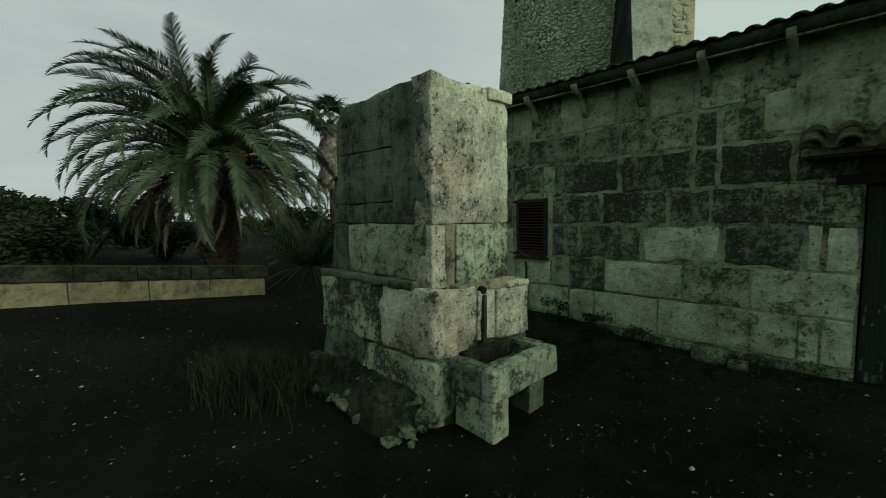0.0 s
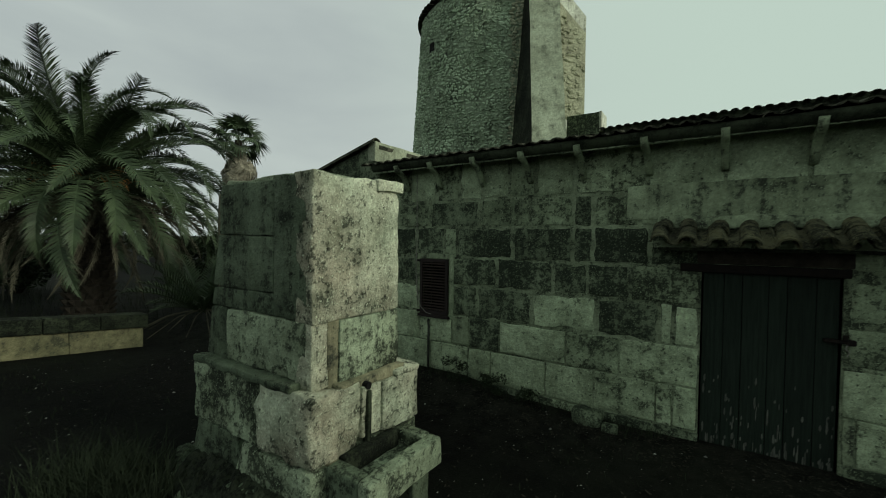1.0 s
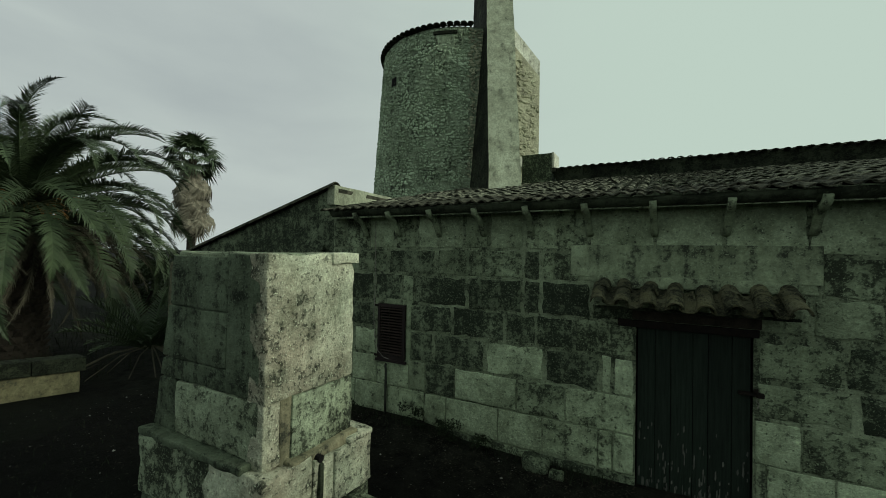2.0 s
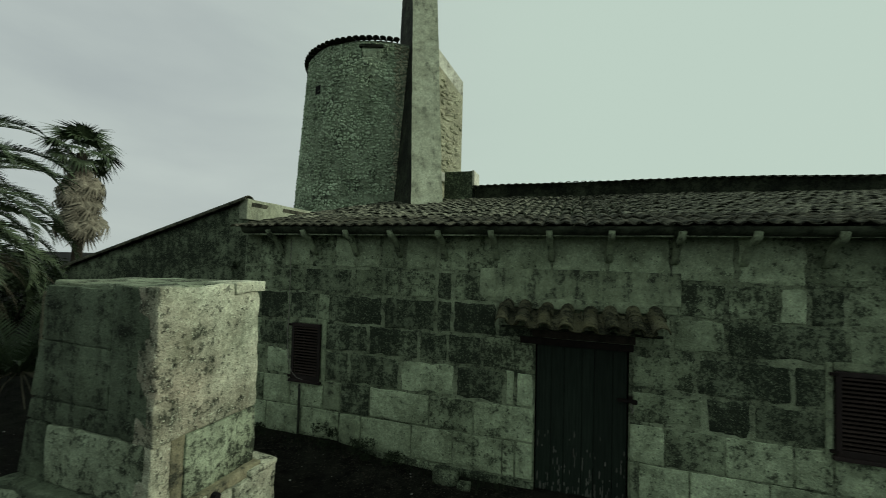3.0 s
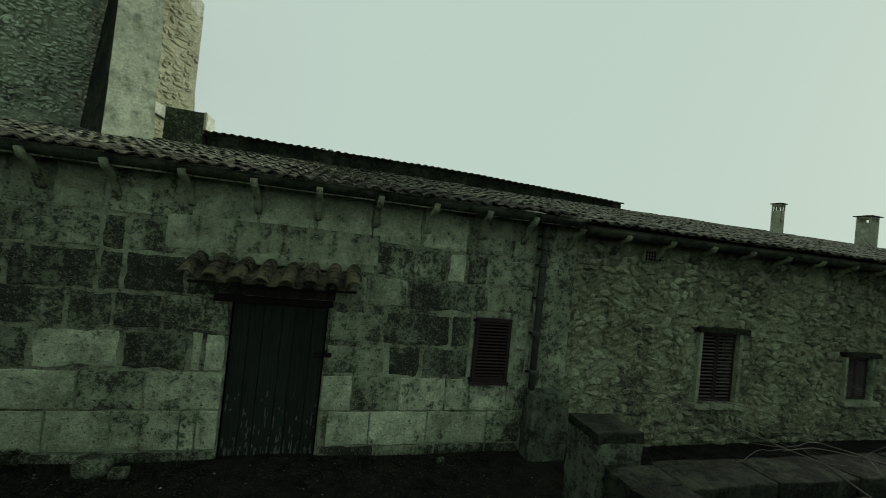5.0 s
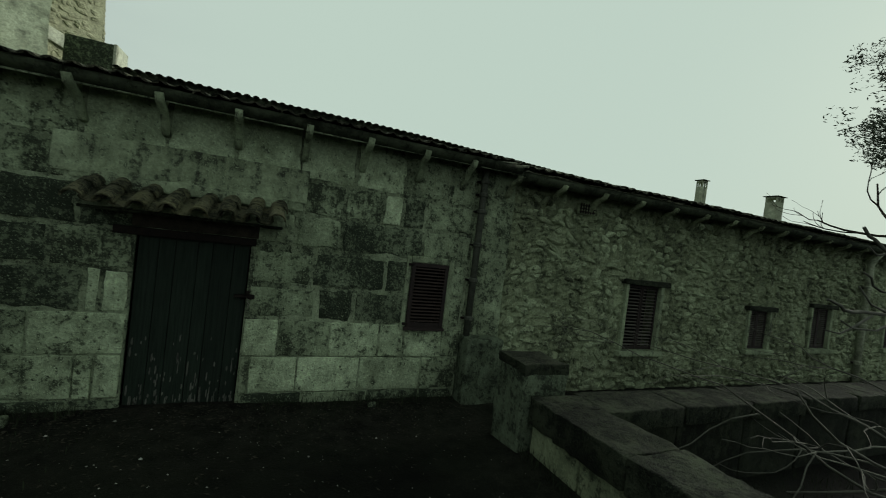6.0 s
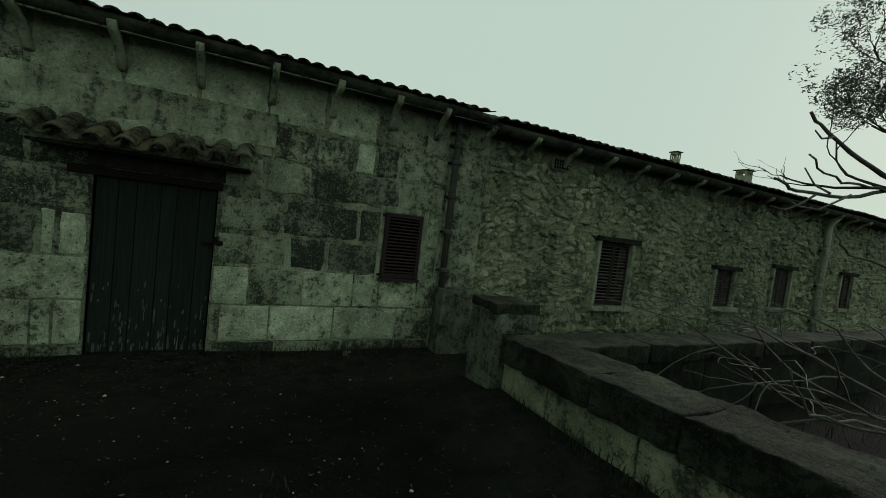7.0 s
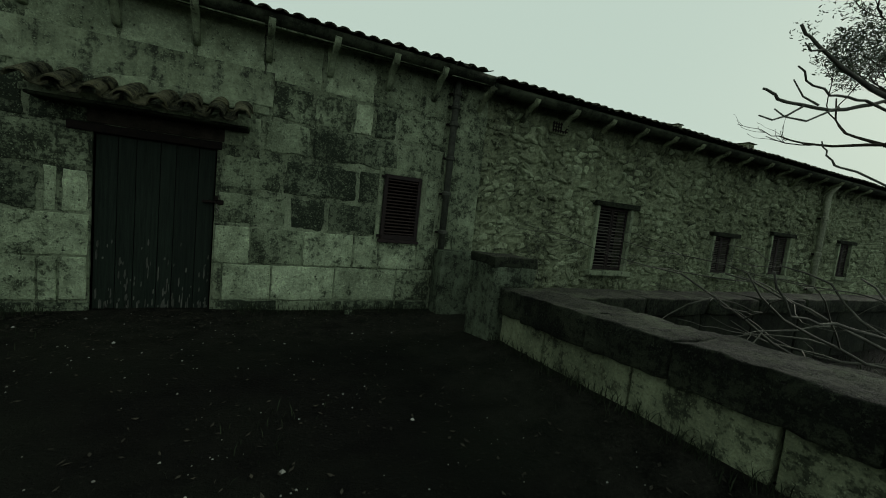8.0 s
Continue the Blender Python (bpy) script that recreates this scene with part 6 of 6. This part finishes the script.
build_fig(8.9, -4.2)


def build_near_fig(x, y):
    """The fig whose long bare limbs reach over the parapet and curl up at their ends."""
    z = ground_z(x, y)
    t = thing("fig_tree", x, y, z, "bare fig tree reaching long limbs over the garden parapet", "tree")
    rr = random.Random(19)
    inv = Matrix.Translation((-x, -y, -z))
    part("trunk", tube(bmesh.new(), [Vector((0, 0, -0.2)), Vector((0.02, 0, 0.3)), Vector((-0.05, 0.05, 0.9)), Vector((-0.16, 0.16, 1.35))], [0.24, 0.17, 0.15, 0.11], 10), M_TWIG, t, smooth=True)
    root = Vector((x - 0.14, y + 0.14, z + 1.25))
    limbs = [
        ([(4.69, -4.75, 2.44), (4.46, -4.69, 2.36), (4.18, -4.62, 2.34), (4.02, -4.59, 2.34), (3.94, -4.56, 2.38)], 0.017, 0.45),
        ([(4.69, -4.74, 2.47), (4.46, -4.67, 2.55), (4.27, -4.60, 2.66), (4.17, -4.56, 2.75)], 0.020, 0.50),
        ([(4.56, -4.72, 2.42), (4.39, -4.67, 2.42), (4.25, -4.62, 2.45), (4.15, -4.59, 2.53)], 0.012, 0.40),
        ([(4.69, -4.82, 1.99), (4.40, -4.73, 2.05), (4.32, -4.70, 2.10), (4.30, -4.68, 2.17)], 0.010, 0.20),
        ([(4.69, -4.93, 1.20), (4.39, -4.84, 1.26), (4.11, -4.77, 1.28), (4.00, -4.72, 1.49)], 0.014, 0.0),
    ]
    for pts, r, arch in limbs:
        ends = [Vector(p) for p in pts]
        first = root.lerp(ends[0], 0.5) + Vector((0.1, -0.05, arch * 0.3))
        way = [root, first] + ends
        # wander a little between the bends
        fine = [way[0]]
        for a, b in zip(way, way[1:]):
            for k in (0.33, 0.66):
                fine.append(a.lerp(b, k) + Vector((rr.gauss(0, 0.006), rr.gauss(0, 0.006), rr.gauss(0, 0.008))))
            fine.append(b)
        n = len(fine)
        bm = tube(bmesh.new(), fine, [r * (0.80 - 0.45 * i / (n - 1)) * rr.uniform(0.92, 1.1) for i in range(n)], 7)
        part("branch", bm, M_TWIG, t, smooth=True).matrix_basis = inv
    twigs = [
        [(4.18, -4.63, 2.33), (4.09, -4.61, 2.27), (3.99, -4.60, 2.23), (3.91, -4.58, 2.24)],
        [(4.27, -4.65, 2.35), (4.18, -4.62, 2.38), (4.13, -4.59, 2.46)],
        [(4.40, -4.68, 2.36), (4.21, -4.64, 2.26), (4.07, -4.61, 2.26), (4.01, -4.59, 2.29)],
        [(4.30, -4.62, 2.64), (4.22, -4.60, 2.62), (4.19, -4.58, 2.66)],
    ]
    for pts in twigs:
        n = len(pts)
        bm = tube(bmesh.new(), [Vector(p) for p in pts], [0.0060 - 0.0025 * i / (n - 1) for i in range(n)], 6)
        part("twig", bm, M_TWIG, t, smooth=True).matrix_basis = inv


build_near_fig(6.9, -6.4)


def build_olive(x, y):
    z = ground_z(x, y)
    t = thing("evergreen_tree", x, y, z, "evergreen tree with fine dark leaves and bare lower limbs", "tree")
    rr = random.Random(93)
    part("trunk", tube(bmesh.new(), [Vector((0, 0, -0.2)), Vector((0.05, 0, 0.6)), Vector((-0.1, 0.1, 2.6)), Vector((0, 0.1, 4.4))], [0.34, 0.26, 0.20, 0.14], 10), M_BARK, t, smooth=True)
    tips = []
    for i in range(11):
        a = i * 2.39996
        bm = bmesh.new()
        limb(bm, Vector((0, 0.1, 2.6 + 0.15 * i)), Vector((math.cos(a), math.sin(a), 0.75)).normalized(), rr.uniform(1.9, 2.6), 0.08, rr, 3, 0.03, tips)
        part("branch", bm, M_BARK, t, smooth=True)
    V, F = [], []
    for p in tips:
        if p.z < 4.6:
            continue
        v, f = leaf_cloud(p.x, p.y, p.z, 0.5, 0.5, 0.42, 170, 0.036, rr, 4)
        b = len(V)
        V += v
        F += [tuple(b + k for k in q) for q in f]
    data_part("crown", V, F, M_LEAF, t)


build_olive(11.6, -4.7)


# ---------- grass, pebbles, litter ----------
def grass_blades(spots, rr):
    V, F = [], []
    for x, y, h in spots:
        z = ground_z(x, y) - 0.01
        a = rr.random() * 6.28
        lean = rr.uniform(0.2, 1.0) * h
        w = 0.0025 + 0.002 * rr.random()
        dx, dy = math.cos(a), math.sin(a)
        k = len(V)
        V += [(x - dy * w, y + dx * w, z), (x + dy * w, y - dx * w, z), (x + dx * lean * 0.35 + dy * w, y + dy * lean * 0.35 - dx * w, z + h * 0.6), (x + dx * lean * 0.35 - dy * w, y + dy * lean * 0.35 + dx * w, z + h * 0.6), (x + dx * lean, y + dy * lean, z + h)]
        F += [(k, k + 1, k + 2, k + 3), (k + 3, k + 2, k + 4)]
    return V, F


def build_small():
    rr = random.Random(101)
    spots = [(-4.55 + rr.gauss(0, 0.36), -4.35 + rr.gauss(0, 0.22), rr.uniform(0.12, 0.40)) for _ in range(2600)]
    v, f = grass_blades(spots, rr)
    tagged(data_part("grass_tuft", v, f, M_GRASS), "grey-green clump of tall grass by the pillar", "grass", kind="stuff")
    spots = []
    for _ in range(5200):
        x, y = rr.uniform(-10.5, 4.2), rr.uniform(-7.5, -0.1)
        if noise.noise(Vector((x * 0.5, y * 0.5, 8))) + 0.25 * (x < -5) > 0.16:
            spots.append((x, y, rr.uniform(0.02, 0.09)))
    for _ in range(1500):
        x = rr.uniform(-5.2, 4.2)
        if -0.3 < x < 1.5:
            continue
        spots.append((x, -0.05 - abs(rr.gauss(0, 0.14)), rr.uniform(0.03, 0.16)))
    for _ in range(900):
        spots.append((4.36 - abs(rr.gauss(0, 0.07)), rr.uniform(-8, -1.9), rr.uniform(0.03, 0.14)))
    for _ in range(9000):
        spots.append((rr.uniform(-26, -11.5), rr.uniform(-16, 6), rr.uniform(0.15, 0.55)))
    for _ in range(3500):
        spots.append((rr.uniform(5.1, 16), rr.uniform(-8, -2.4), rr.uniform(0.05, 0.22)))
    v, f = grass_blades(spots, rr)
    tagged(data_part("yard_grass", v, f, M_GRASS), "thin dull grass scattered over the yard and field", "grass", kind="stuff")
    V, F = [], []
    for _ in range(1500):
        x, y = rr.uniform(-10.0, 4.2), rr.uniform(-7.6, -0.2)
        s = rr.uniform(0.003, 0.010) * (2.6 if rr.random() < 0.06 else 1.0)
        z = ground_z(x, y) + s * 0.2
        k = len(V)
        n = 5
        a0 = rr.random() * 6
        V += [(x + math.cos(a0 + 6.283 * i / n) * s * rr.uniform(0.7, 1.3), y + math.sin(a0 + 6.283 * i / n) * s * rr.uniform(0.7, 1.3), z - s * 0.3) for i in range(n)]
        V.append((x, y, z + s * 0.6))
        F += [(k + i, k + (i + 1) % n, k + n) for i in range(n)]
    tagged(data_part("pebbles", V, F, M_PEBBLE), "scattered pale pebbles and bits on the dark earth", "pebbles", kind="stuff")
    V, F = [], []
    for _ in range(5200):
        if rr.random() < 0.5:
            x, y = rr.uniform(-5.2, 4.3), -0.05 - abs(rr.gauss(0, 0.5))
        else:
            x, y = rr.uniform(-9, 4.3), rr.uniform(-7.5, -0.2)
        z = ground_z(x, y) + 0.008
        s, a = rr.uniform(0.012, 0.03), rr.random() * 6.28
        c, d = math.cos(a) * s, math.sin(a) * s
        k = len(V)
        V += [(x - c, y - d, z), (x + d * 0.4, y - c * 0.4, z + 0.006 * rr.random()), (x + c, y + d, z + 0.012 * rr.random()), (x - d * 0.4, y + c * 0.4, z)]
        F.append((k, k + 1, k + 2, k + 3))
    tagged(data_part("leaf_litter", V, F, M_LITTER), "dry leaf litter along the foot of the wall", "litter", kind="stuff")
    # weeds at the wall's foot
    V, F = [], []
    for x, y, r, n in ((-2.75, -0.25, 0.35, 500), (-3.3, -0.2, 0.3, 380), (-2.1, -0.2, 0.22, 220), (-4.6, -0.3, 0.35, 350)):
        v, f = leaf_cloud(x, y, ground_z(x, y) + 0.12, r, 0.2, 0.2, n, 0.03, rr, 5)
        b = len(V)
        V += v
        F += [tuple(b + k for k in q) for q in f]
    tagged(data_part("wall_weeds", V, F, M_BUSH), "low dark weeds at the foot of the stone front", "weeds", kind="stuff")
    for x, y, s in ((-1.25, -0.22, 0.20), (2.95, -0.22, 0.06), (-0.95, -0.3, 0.10)):
        z = ground_z(x, y)
        tagged(mesh_ob("loose_stone", rough_box(x - s, x + s, y - s * 0.7, y + s * 0.7, z - 0.04, z + s * 0.9, s * 0.4, s * 0.14, s * 0.45, x, chip=s * 0.5), M_DARK, True), "rough loose stone lying by the wall", "stone", "loose stones")


build_small()
build_rubble()
